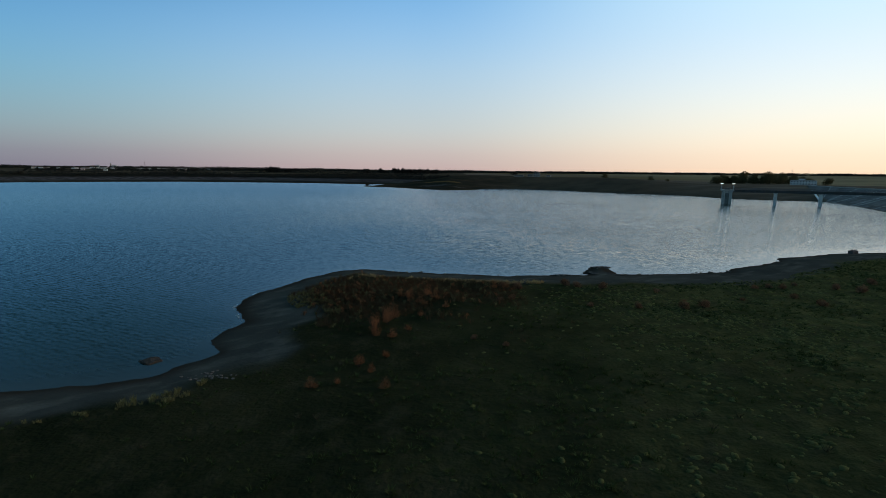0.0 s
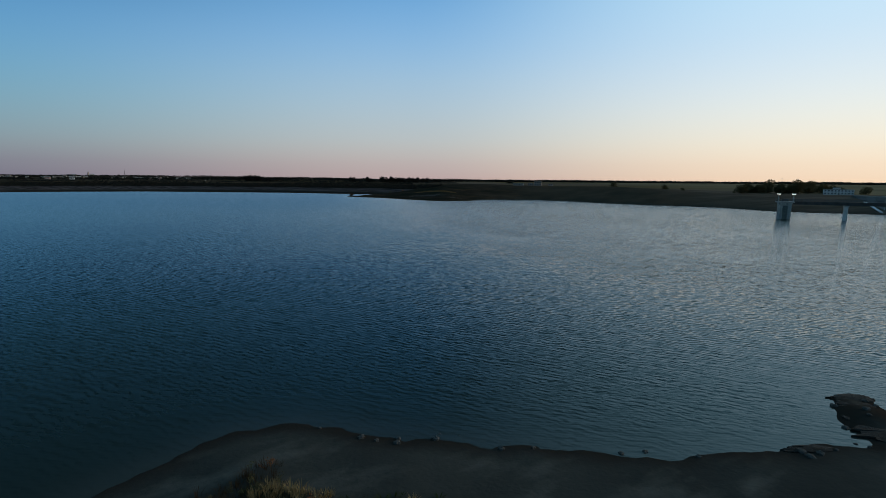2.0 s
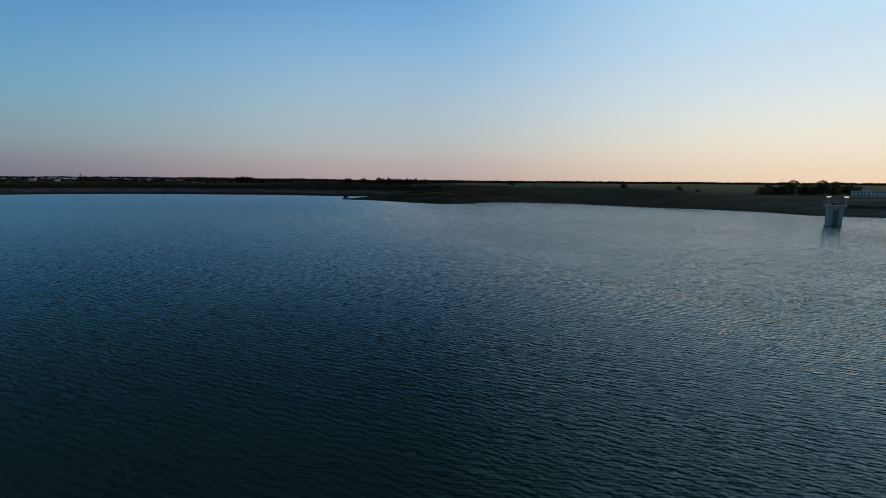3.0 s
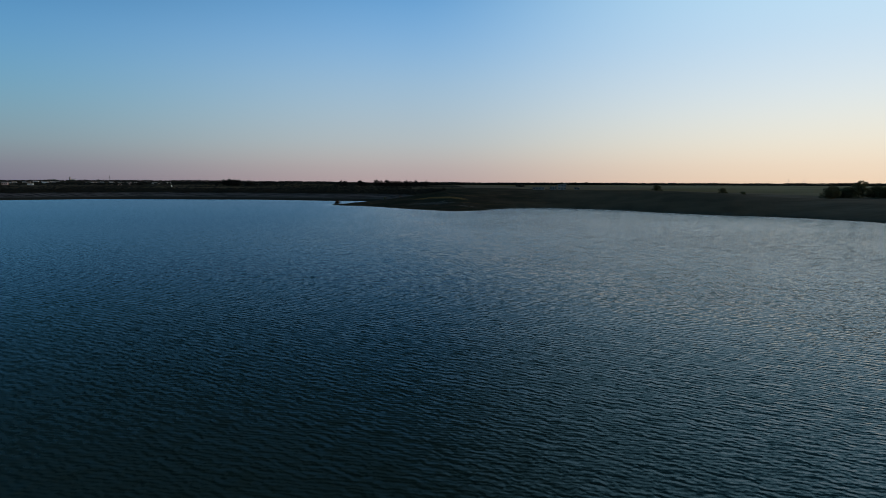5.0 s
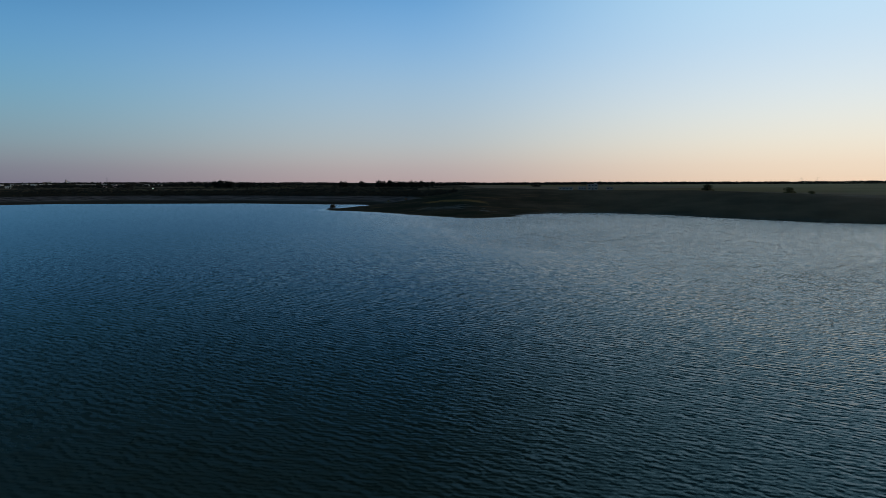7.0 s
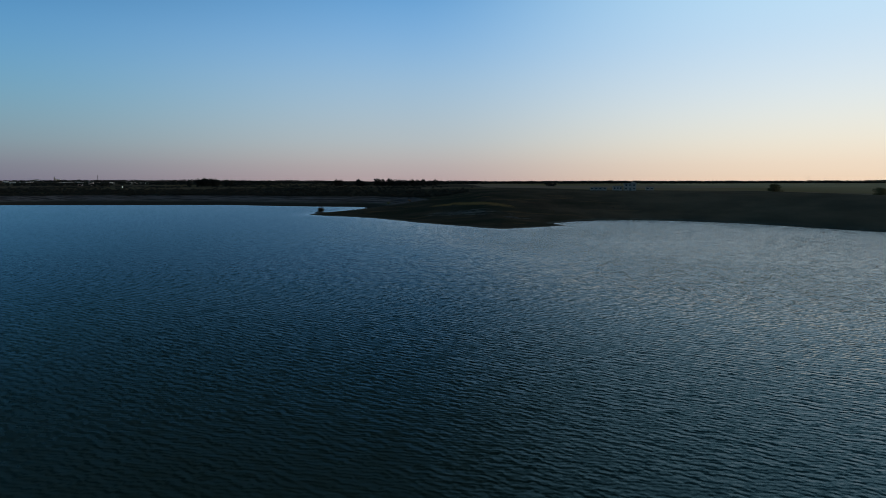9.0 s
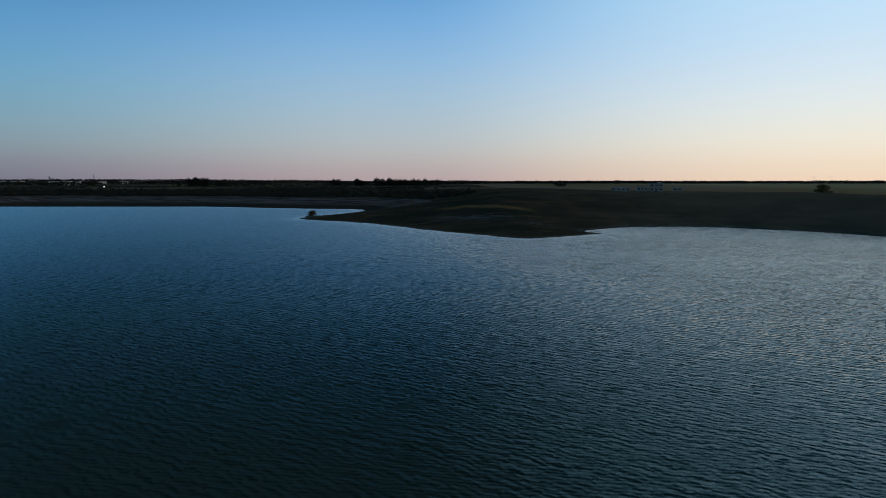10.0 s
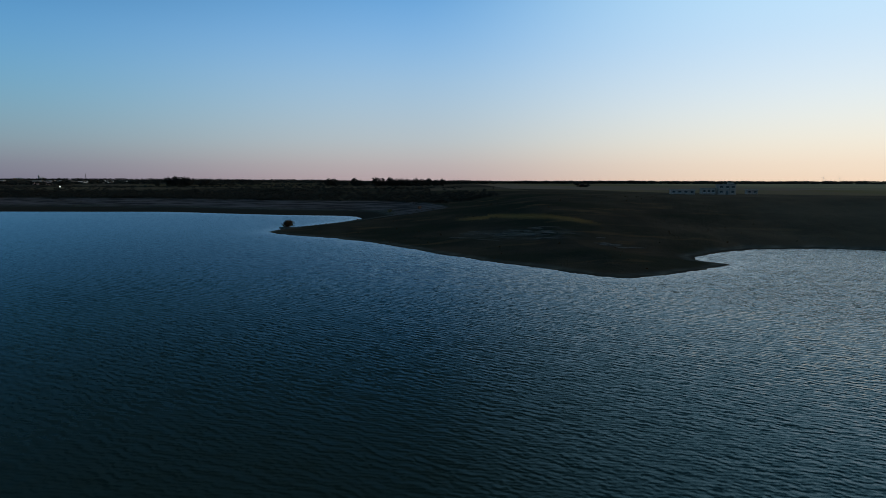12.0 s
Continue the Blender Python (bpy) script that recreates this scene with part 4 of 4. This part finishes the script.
tall = [build_tree("horizon_tree", "dark bushy tree in a clump on the horizon", h, s, seed, n=900, leaf=0.55, group="tree clump", base=0.12, material=M_WOODS) for h, s, seed in ((10.5, 5.2, 31), (9.0, 4.8, 32))]
clump = [(-411, 1115, 0.92), (-406, 1120, 1.05), (-401, 1112, 1.0), (-395, 1111, 1.08), (-394, 1124, 0.95), (-388, 1118, 0.85), (-383, 1115, 0.9), (-373, 1130, 0.8), (-366, 1128, 0.7), (-422, 1106, 0.7)]
clump += [(-200, 1132, 0.86), (-194, 1140, 0.95), (-166, 1150, 0.9), (-160, 1152, 0.8), (-135, 1140, 1.0), (-129, 1150, 1.02), (-118, 1145, 0.98), (-109, 1150, 1.0), (-100, 1152, 0.85),
          (-91, 1160, 0.95), (-79, 1160, 0.9), (-71, 1165, 0.95), (-63, 1170, 0.9), (-53, 1170, 0.85), (-43, 1180, 0.85)]
for k, (x, y, s) in enumerate(clump):
    m = pose(x, y, on_land(x, y, 0.2), 0, 0, k * 51)
    o = tall[k] if k < 2 else copy_thing(tall[k % 2], m)
    if k < 2:
        o.matrix_world = m
    s *= 1.25 if k < 10 else 1.2
    o.scale = (s, s, s) if k < 10 else (s * 1.25, s * 1.25, s)

# ---------------- woods, hedges and scrub in the distance ----------------
far_crowns = [crown_template(46, 50 + k, 0.115) for k in range(6)]


def pick_land(n, x0, x1, y0, y1, keep):
    x, y = rng.uniform(x0, x1, n), rng.uniform(y0, y1, n)
    d = shore_distance(x, y)
    m = (d > 3) & keep(x, y, d)
    return np.stack([x[m], y[m]], 1)


band = pick_land(60000, -1250, 5, 520, 1020, lambda x, y, d: (d > 44 + vnoise(x, y, 30, 41) * 6) & (d < 250) & (rng.random(len(x)) < 0.40 * smooth(150, 105, d) + 0.15 * smooth(-0.05, 0.35, vnoise(x, y * 2.2, 60, 43)) + 0.012)
                 & (np.maximum(y - 660, y + 1.1 * (x + 85) - 675) > 45) & ((x < -8) | (y > 800)) & (y > 705 + 0.55 * np.clip(x + 60, 0, 60)))
scatter("olive_woods", band, far_crowns, 4.6 + 0.8 * rng.random(len(band)) + 1.0 * vnoise(band[:, 0], band[:, 1], 40, 49), M_WOODS, "dense dark olive trees and maquis behind the west bank", "woods", 0.3, 0.36 + 0.10 * rng.random(len(band)))
hedge = []
for y0, x0, x1, step, gate in ((1010, -900, 120, 9, 0.15), (1180, -1100, -40, 9, 0.0), (1400, -1300, 60, 8, -0.1), (1560, 60, 1900, 4.0, -9), (1640, 20, 1900, 5.5, -0.45), (1760, -1650, 900, 6, -9),
                               (2150, -2100, 2300, 9, -0.25), (2600, -2500, 2800, 10, -0.3), (3200, -3000, 3300, 11, -0.3)):
    x = np.arange(x0, x1, step * 0.5)
    x = x + rng.normal(size=len(x)) * step * 0.3
    y = y0 + rng.normal(size=len(x)) * 9 + vnoise(x, x * 0, 240, int(y0)) * 26
    m = vnoise(x, y, 160, int(y0) + 1) > gate
    hedge.append(np.stack([x, y], 1)[m])
hedge = np.concatenate(hedge)
hedge_crowns = [crown_template(24, 60 + k, 0.17, 7) for k in range(6)]
scatter("hedgerow_trees", hedge, hedge_crowns, np.clip(11.5 + 3.0 * rng.random(len(hedge)) + 5.0 * vnoise(hedge[:, 0], hedge[:, 1], 70, 91) + 6.0 * vnoise(hedge[:, 0], hedge[:, 1], 260, 92), 5, 19), M_WOODS, "dark lines of trees between far fields", "trees", 0.6, (0.36 + 0.14 * rng.random(len(hedge))) * (0.95 + 0.5 * vnoise(hedge[:, 0], hedge[:, 1], 300, 93)))
brush = pick_land(8000, -120, 75, 520, 700, lambda x, y, d: (straw_band(x, y) < 0.25) & (ledge_at(x, y) < 0.3) & (rng.random(len(x)) < 0.05 + 0.25 * smooth(0.0, 0.6, vnoise(x, y, 22, 44)) * (d < 95)))
small_bush = [crown_template(14, 70 + k, 0.24, 4) for k in range(4)]
scatter("bank_scrub", brush, small_bush, 0.25 + 0.5 * rng.random(len(brush)) ** 2, M_SCRUB, "low dark scrub and herbs on the far bank", "scrub", 0.05)
low_west = pick_land(3500, -520, -20, 640, 830, lambda x, y, d: (d > 6) & (d < 46) & (vnoise(x, y * 3, 24, 47) > 0.1))
scatter("beach_scrub", low_west, small_bush, 0.2 + 0.5 * rng.random(len(low_west)), M_SCRUB, "sparse dark weeds on the pale drawn-down beach", "scrub", 0.05)
stem = [tuft_template(9, 160 + k, spread=0.8, lean=0.4, width=0.10) for k in range(4)]
straw = pick_land(46000, -50, 30, 565, 650, lambda x, y, d: rng.random(len(x)) < 0.9 * straw_band(x, y))
scatter("straw_grass_band", straw, stem, 0.18 + 0.16 * rng.random(len(straw)), M_STRAW, "band of dry straw-coloured grass across the spit", "grass", 0.03)
spit_bush = build_bush("spit_bush", "low wind-bent dark bush at the tip of the spit", 7.0, 81, M_SCRUB, 2200, 0.5)
spit_bush.matrix_world = pose(-109.0, 634.5, on_land(-109.0, 634.5, 0.05))

# ---------------- the headland: tussocks, scrub, bushes ----------------
tufts = [tuft_template(10, 100 + k, spread=1.1, lean=0.75, width=0.085) for k in range(6)]
stalks = [tuft_template(13, 120 + k, spread=0.9, lean=0.45, width=0.022) for k in range(6)]
xy = pick_land(40000, -60, 135, 14, 132, lambda x, y, d: (d > np.where(x > 2, 11.5, 8.0)) & (rng.random(len(x)) < (0.10 + 0.75 * smooth(-0.15, 0.4, vnoise(x, y, 9, 51))) * (0.35 + 0.65 * smooth(-8, 14, x)))
               & (np.exp(-(((x + 10) / 17) ** 2 + ((y - 82) / 16) ** 2)) < 0.75 + 0.3 * vnoise(x, y, 8, 15)))
scatter("grass_tussocks", xy, tufts, 0.28 + 0.30 * rng.random(len(xy)) ** 2, M_TUFT, "dark green lumpy grass tussocks on the headland", "grass", 0.03, 0.45 + 0.4 * rng.random(len(xy)))
mounds = [mound_template(10, 130 + k) for k in range(6)]
xy = pick_land(140000, 0, 135, 20, 130, lambda x, y, d: (d > 11) & (rng.random(len(x)) < 0.05 + 0.62 * smooth(-0.15, 0.45, vnoise(x, y * 1.4, 2.6, 66) * 0.8 + 0.5 * vnoise(x, y, 15, 67))) & (rng.random(len(x)) < 0.015 + smooth(4, 40, x)))
scatter("pale_tussocks", xy, mounds, 0.22 + 0.34 * rng.random(len(xy)) ** 1.5, M_PALETUFT, "pale yellowish-green grass mounds on dark turf", "grass", 0.03, 0.7 + 0.4 * rng.random(len(xy)))
xy = pick_land(40000, -32, 22, 50, 99, lambda x, y, d: (d > np.where((y > 84) & (x > -17), 10.0, 6.5) + vnoise(x, y, 5, 55) * 1.0) & (rng.random(len(x)) < 0.6 * smooth(0.2, 0.95, np.exp(-(((x + 10) / 17) ** 2 + ((y - 82) / 17) ** 2)) + 0.4 * vnoise(x, y, 8, 15))))
scatter("dry_scrub", xy, stalks, 0.40 + 0.50 * rng.random(len(xy)), M_SCRUB, "dense reddish-brown dry weeds on the headland's tip", "scrub", 0.03)


lump = [crown_template(60, 140 + k, 0.065, 5) for k in range(5)]
tip_keep = np.array(xy)
for name, mat_, share, label in (("rust_weeds", M_RUST, 0.035, "scattered rust-red weeds among dry scrub"), ("yellow_weeds", M_SEDGE, 0.025, "scattered straw-yellow weeds among dry scrub"),
                                 ("green_weeds", M_LEAF, 0.10, "dark green low weeds among dry scrub")):
    some = tip_keep[rng.random(len(tip_keep)) < share] + rng.normal(size=2) * 0.3
    scatter(name, some, lump, 0.45 + 0.55 * rng.random(len(some)), mat_, label, "weeds", 0.05)


def edge_keep(x, y, d):
    front = (d > 9.0 + vnoise(x, y, 4, 63) * 0.7) & (d < 10.3 + vnoise(x, y, 3, 68) * 0.5) & (rng.random(len(x)) < 0.7) & (x > -19) & (x < 16) & (y > 84) & (vnoise(x, y, 5, 64) > -0.45)
    return front


def side_keep(x, y, d):
    low = (d > 6.4 + vnoise(x, y, 4, 65) * 0.7) & (d < 8.8) & (x < -23) & (y < 47) & (vnoise(x, y, 3, 62) > -0.25) & (rng.random(len(x)) < 0.6)
    return low | (d > 7.0) & (d < 12.5) & (x < -15) & (y > 68) & (y < 85) & (rng.random(len(x)) < 0.75 * smooth(-0.4, 0.3, vnoise(x, y, 5, 61)))


fringe = [tuft_template(26, 180 + k, spread=0.9, lean=0.42, width=0.035) for k in range(5)]
xy = pick_land(26000, -60, 18, 30, 100, edge_keep)
scatter("straw_grass", xy, fringe, 0.42 + 0.36 * rng.random(len(xy)), M_REED, "straw-coloured grass along the beach's edge", "grass", 0.03)

xy = pick_land(26000, -60, 18, 30, 100, side_keep)
scatter("sedge", xy, fringe, 0.3 + 0.3 * rng.random(len(xy)), M_SEDGE, "pale yellow-green sedge at the beach's edge", "grass", 0.03)
rust = [build_bush("rust_bush", "rust-red dry tamarisk bush on dark turf", 1.35, 90 + k, M_RUST, 1100, 1.0, "rust bushes") for k in range(2)]
RUST = [(-4.8, 72.3, 1.5), (-4.4, 65.7, 0.8), (-1.1, 70.3, 0.9), (-8.4, 62.7, 1.7), (-9.4, 58.6, 1.5), (-5.5, 59.9, 0.85), (-7.1, 57.7, 1.1), (-9.4, 48.5, 1.0),
        (-8.0, 47.4, 0.7), (-7.0, 50.9, 0.8), (-12.8, 43.5, 1.0), (-10.6, 44.1, 0.6), (-6.1, 43.4, 0.85), (-6.7, 74.9, 1.3), (-2.7, 75.1, 1.2), (-9.8, 60.8, 1.3), (-7.8, 65.6, 1.6), (-8.6, 64.2, 1.3), (-8.2, 76.6, 1.2), (-4.0, 76.3, 1.4), (6.8, 83.8, 1.3), (8.6, 82.9, 1.1)]
brown = [build_bush("brown_bush", "brown leafless shrub on dark turf", 1.5, 95 + k, M_BROWN, 1800, 0.6, "brown shrubs") for k in range(2)]
BROWN = [(7.0, 74.9, 0.8), (8.9, 76.1, 0.9), (19.4, 87.2, 1.5), (21.2, 86.4, 1.1), (25.0, 84.6, 1.2), (19.9, 72.4, 0.7), (33.4, 82.6, 0.8), (33.0, 71.7, 1.1),
        (36.2, 72.5, 1.2), (51.3, 86.2, 0.8), (54.3, 87.2, 0.9), (56.3, 86.6, 0.9), (53.5, 79.4, 0.9), (54.5, 74.5, 1.2), (64.8, 85.9, 1.0), (67.6, 84.0, 1.3),
        (74.4, 90.7, 1.2), (26.4, 71.4, 0.8), (2.4, 57.3, 0.6), (5.9, 54.6, 0.6), (60.0, 89.2, 0.8), (76.9, 86.6, 1.3), (81.5, 94.2, 1.2), (44.8, 78.1, 0.6),
        (10.7, 83.2, 1.2), (8.3, 85.3, 1.0)]
for kinds, rows_ in ((rust, RUST), (brown, BROWN)):
    for k, (x, y, s) in enumerate(rows_):
        s = min(s, 1.3)
        m = pose(x, y, on_land(x, y, 0.03), 0, 0, k * 77)
        o = kinds[k] if k < 2 else copy_thing(kinds[k % 2], m)
        if k < 2:
            o.matrix_world = m
        s = s if kinds is rust else s * 1.15
        o.scale = (s, s, s * (0.85 + 0.3 * ((k * 37) % 10) / 10) * (1.25 if kinds is rust and s > 1.25 else 1.0))
far_rust = copy_thing(rust[1], pose(-56.6, 695.2, on_land(-56.6, 695.2, 0.05), 0, 0, 40))
far_rust.scale = (2.2, 2.2, 1.6)
pale_bush = build_bush("pale_bush", "small pale yellow-green bush on the spit's neck", 3.2, 98, M_SEDGE, 900, 0.7)
pale_bush.matrix_world = pose(-72.7, 698.7, on_land(-72.7, 698.7, 0.05))
herb = build_bush("dark_herb", "small dark leafy herb on short turf", 0.7, 99, M_LEAF, 160, 0.7, "dark herbs")
hr = np.random.default_rng(5)
herb_at = [(hr.uniform(-22, 26), hr.uniform(26, 62)) for k in range(64)]
for k, (x, y) in enumerate(herb_at):
    m = pose(x, y, on_land(x, y, 0.02), 0, 0, k * 41)
    o = herb if k == 0 else copy_thing(herb, m)
    o.matrix_world = m
    s = 0.6 + 0.8 * hr.random()
    o.scale = (s, s, s)

# ---------------- shore stones, islet, block ----------------
def stone_bm(size, seed, flatten=0.6):
    bm = bmesh.new()
    bmesh.ops.create_icosphere(bm, subdivisions=2, radius=size)
    for v in bm.verts:
        n = noise.noise(v.co * (1.6 / size) + Vector((seed, 0, 0)))
        v.co *= 1 + 0.4 * n
        v.co.z *= flatten
    return bm


sr = np.random.default_rng(3)
stones = [("shore_stone", (x, y)) for x, y in [(sr.uniform(-16, 60), sr.uniform(97, 112)) for k in range(900)]]
sxy = np.array([p for _, p in stones])
sd = shore_distance(sxy[:, 0], sxy[:, 1])
sxy = sxy[(sd > -0.8) & (sd < 1.6)][:46]
first = None
for k, (x, y) in enumerate(sxy):
    if k < 3:
        first = tagged(mesh_object("shore_stone", stone_bm(0.22, k * 5.1), M_ROCK), "small dark stone at the water's edge", "stone", "shore stones")
        kinds3 = (kinds3 + [first]) if k else [first]
        first.matrix_world = pose(x, y, on_land(x, y) + 0.05, 0, 0, k * 30)
    else:
        s = 0.6 + 0.9 * sr.random()
        o = copy_thing(kinds3[k % 3], pose(x, y, max(on_land(x, y), -0.1) + 0.04, 0, 0, k * 30))
        o.scale = (s, s, s)
pale = tagged(mesh_object("pale_stone", stone_bm(0.16, 3.3, 0.35), M_LEDGE), "pale broken stone on the muddy beach", "stone", "pale stones")
for k in range(34):
    x, y = -23.4 + sr.normal() * 1.5, 46.4 + sr.normal() * 0.6
    m = pose(x, y, on_land(x, y) + 0.04, 0, 0, k * 50)
    o = pale if k == 0 else copy_thing(pale, m)
    o.matrix_world = m
    s = 0.4 + 0.8 * sr.random()
    o.scale = (s, s, s)
islet = tagged(mesh_object("mud_islet", stone_bm(1.1, 8.2, 0.22), M_EARTH), "low brown mud islet just off the beach", "islet")
islet.matrix_world = pose(-32.2, 51.1, 0.0, 0, 0, 20)


def ragged_bank(lobes, seed):
    """Flat eroded lobes of mud with pointed fins towards the west."""
    r = random.Random(seed)
    bm = bmesh.new()
    for cx, cy, rx, ry, top in lobes:
        count, rim, foot = 40, [], []
        for k in range(count):
            a = 2 * math.pi * k / count
            west = max(0.0, -math.cos(a))
            q = 1 + 0.12 * r.uniform(-1, 1) + west * 0.45 * r.uniform(-0.6, 1) * (k % 2)
            x, y = cx + rx * q * math.cos(a), cy + ry * (1 + 0.1 * r.uniform(-1, 1)) * math.sin(a)
            rim.append(bm.verts.new((x, y, top * r.uniform(0.35, 0.6))))
            foot.append(bm.verts.new((cx + (x - cx) * 1.05, cy + (y - cy) * 1.1, -0.4)))
        mid = bm.verts.new((cx, cy, top))
        for k in range(count):
            n = (k + 1) % count
            bm.faces.new((mid, rim[k], rim[n]))
            bm.faces.new((rim[k], foot[k], foot[n], rim[n]))
    return bm


snag = tagged(mesh_object("mud_bank", ragged_bank([(1.5, 3.5, 1.7, 0.9, 0.20), (0.3, 1.6, 1.45, 1.2, 0.30), (-0.7, -0.8, 1.7, 1.2, 0.33), (-1.2, -3.4, 2.3, 1.5, 0.36), (0.6, -4.8, 2.8, 1.0, 0.28)], 4), M_MUD),
              "dark ragged mud bank with eroded fins at the waterline", "mud bank")
snag.matrix_world = pose(30.4, 105.2, 0.0)
shelf = tagged(mesh_object("mud_bank", ragged_bank([(0, 0, 1.5, 0.55, 0.2), (-1.6, -0.2, 0.9, 0.3, 0.14)], 5), M_MUD), "low dark mud shelf lying on the waterline", "mud bank")
shelf.matrix_world = pose(21.6, 99.6, 0.0)
bm = bmesh.new()
box(bm, -1.1, 1.1, -0.6, 0.6, -0.5, 0.75, 0.08)
for x in (-0.9, -0.3, 0.35, 0.95):
    rod(bm, (x, 0, 0.7), (x + 0.05, 0, 1.05), 0.12, 0.09, 6)
block = tagged(mesh_object("concrete_block", bm, M_DECK), "weathered concrete mooring block on the shore", "block")
block.matrix_world = pose(103.2, 132.7, on_land(103.2, 132.7, 0.0), 0, 0, 20)

# lapping foam at the beach's point
fx, fy = sr.uniform(-38, -26, 9000), sr.uniform(60, 84, 9000)
fz, fd = land(fx, fy, True)[:2]
near_edge = (fd > -0.4) & (fd < 0.0) & (fy > 66) & (fy < 82) & (vnoise(fx, fy, 2.6, 71) > 0.0)
fx, fy = fx[near_edge], fy[near_edge]
fv, ff = quads(np.stack([fx, fy, np.full(len(fx), 0.03)], 1), 0.07 + 0.08 * sr.random(len(fx)), 30.0, sr)
foam = arrays_object("shore_foam", fv, ff, M_FOAM)
tagged(foam, "thin pale foam lapping at the beach", "foam", kind="stuff")

tip = tagged(mesh_object("rocky_tip", ragged_bank([(0, 0, 3.0, 1.6, 0.9), (3.6, 0.6, 3.0, 1.4, 0.8)], 9), M_ROCK), "dark rocky tip of the low spit", "rock")
tip.matrix_world = pose(-109.5, 634.2, -0.1, 0, 0, -12)

# thin pale rock ledges that break through the spit's turf
lr = np.random.default_rng(12)
ledge_kinds = [stone_bm(1.0, 11.3, 0.5), stone_bm(1.0, 17.9, 0.5)]
ledge_kinds = [tagged(mesh_object("rock_ledge", b_m, M_LEDGE), "thin pale rock ledge breaking through dark turf", "rock", "rock ledges") for b_m in ledge_kinds]
for k in range(52):
    if k < 45:
        x = -20 + 8.5 * lr.normal()
        y = 582 - 0.34 * (x + 20) + 4.6 * lr.normal()
    else:
        x = 3 + 5 * lr.normal()
        y = 562.5 - 0.3 * (x - 3) + 1.6 * lr.normal()
    m = pose(x, y, on_land(x, y) + 0.02, 0, 0, -19 + 5 * lr.normal())
    o = ledge_kinds[k] if k < 2 else copy_thing(ledge_kinds[k % 2], m)
    o.matrix_world = m
    o.scale = (1.6 + 2.8 * lr.random(), 0.18 + 0.22 * lr.random(), 0.16 + 0.16 * lr.random())

# ---------------- slabs of the dam's facing ----------------
COLS, ROWS = 34, 4
for i in range(COLS):
    for j in range(ROWS):
        s0, s1, v0, v1 = i / COLS, (i + 1) / COLS, j / ROWS, (j + 1) / ROWS
        g, q = 0.0006, 0.006
        c = [dam_point(s0 + g, v0 + q), dam_point(s1 - g, v0 + q), dam_point(s1 - g, v1 - q), dam_point(s0 + g, v1 - q)]
        lift = 0.05 * (((i * 7 + j * 13) % 5) / 5)
        n = (c[1] - c[0]).cross(c[3] - c[0]).normalized()
        n = n if n.z > 0 else -n
        bm = bmesh.new()
        lo_, hi_ = [bm.verts.new(p - n * 0.2) for p in c], [bm.verts.new(p + n * (0.02 + lift)) for p in c]
        bm.faces.new(hi_)
        for k in range(4):
            bm.faces.new((lo_[k], lo_[(k + 1) % 4], hi_[(k + 1) % 4], hi_[k]))
        bmesh.ops.recalc_face_normals(bm, faces=bm.faces)
        part("slab", bm, M_SLAB, dam)
# raised joints running down the facing
for i in (3, 5, 6, 9, 12, 13, 16, 20, 21, 25, 28, 31):
    s = i / COLS
    side = (dam_point(s + 0.002, 0.5) - dam_point(s, 0.5)).normalized() * 0.35
    lo, hi = dam_point(s, 0.02, 0.06), dam_point(s, 0.99, 0.06)
    up = Vector((0, 0, 0.16))
    bm = bmesh.new()
    foot = [bm.verts.new(p) for p in (lo - side, lo + side, hi + side, hi - side)]
    crown = [bm.verts.new(p.co + up) for p in foot]
    bm.faces.new(crown)
    for k in range(4):
        bm.faces.new((foot[k], foot[(k + 1) % 4], crown[(k + 1) % 4], crown[k]))
    bmesh.ops.recalc_face_normals(bm, faces=bm.faces)
    part("joint_rib", bm, M_CONC, dam)
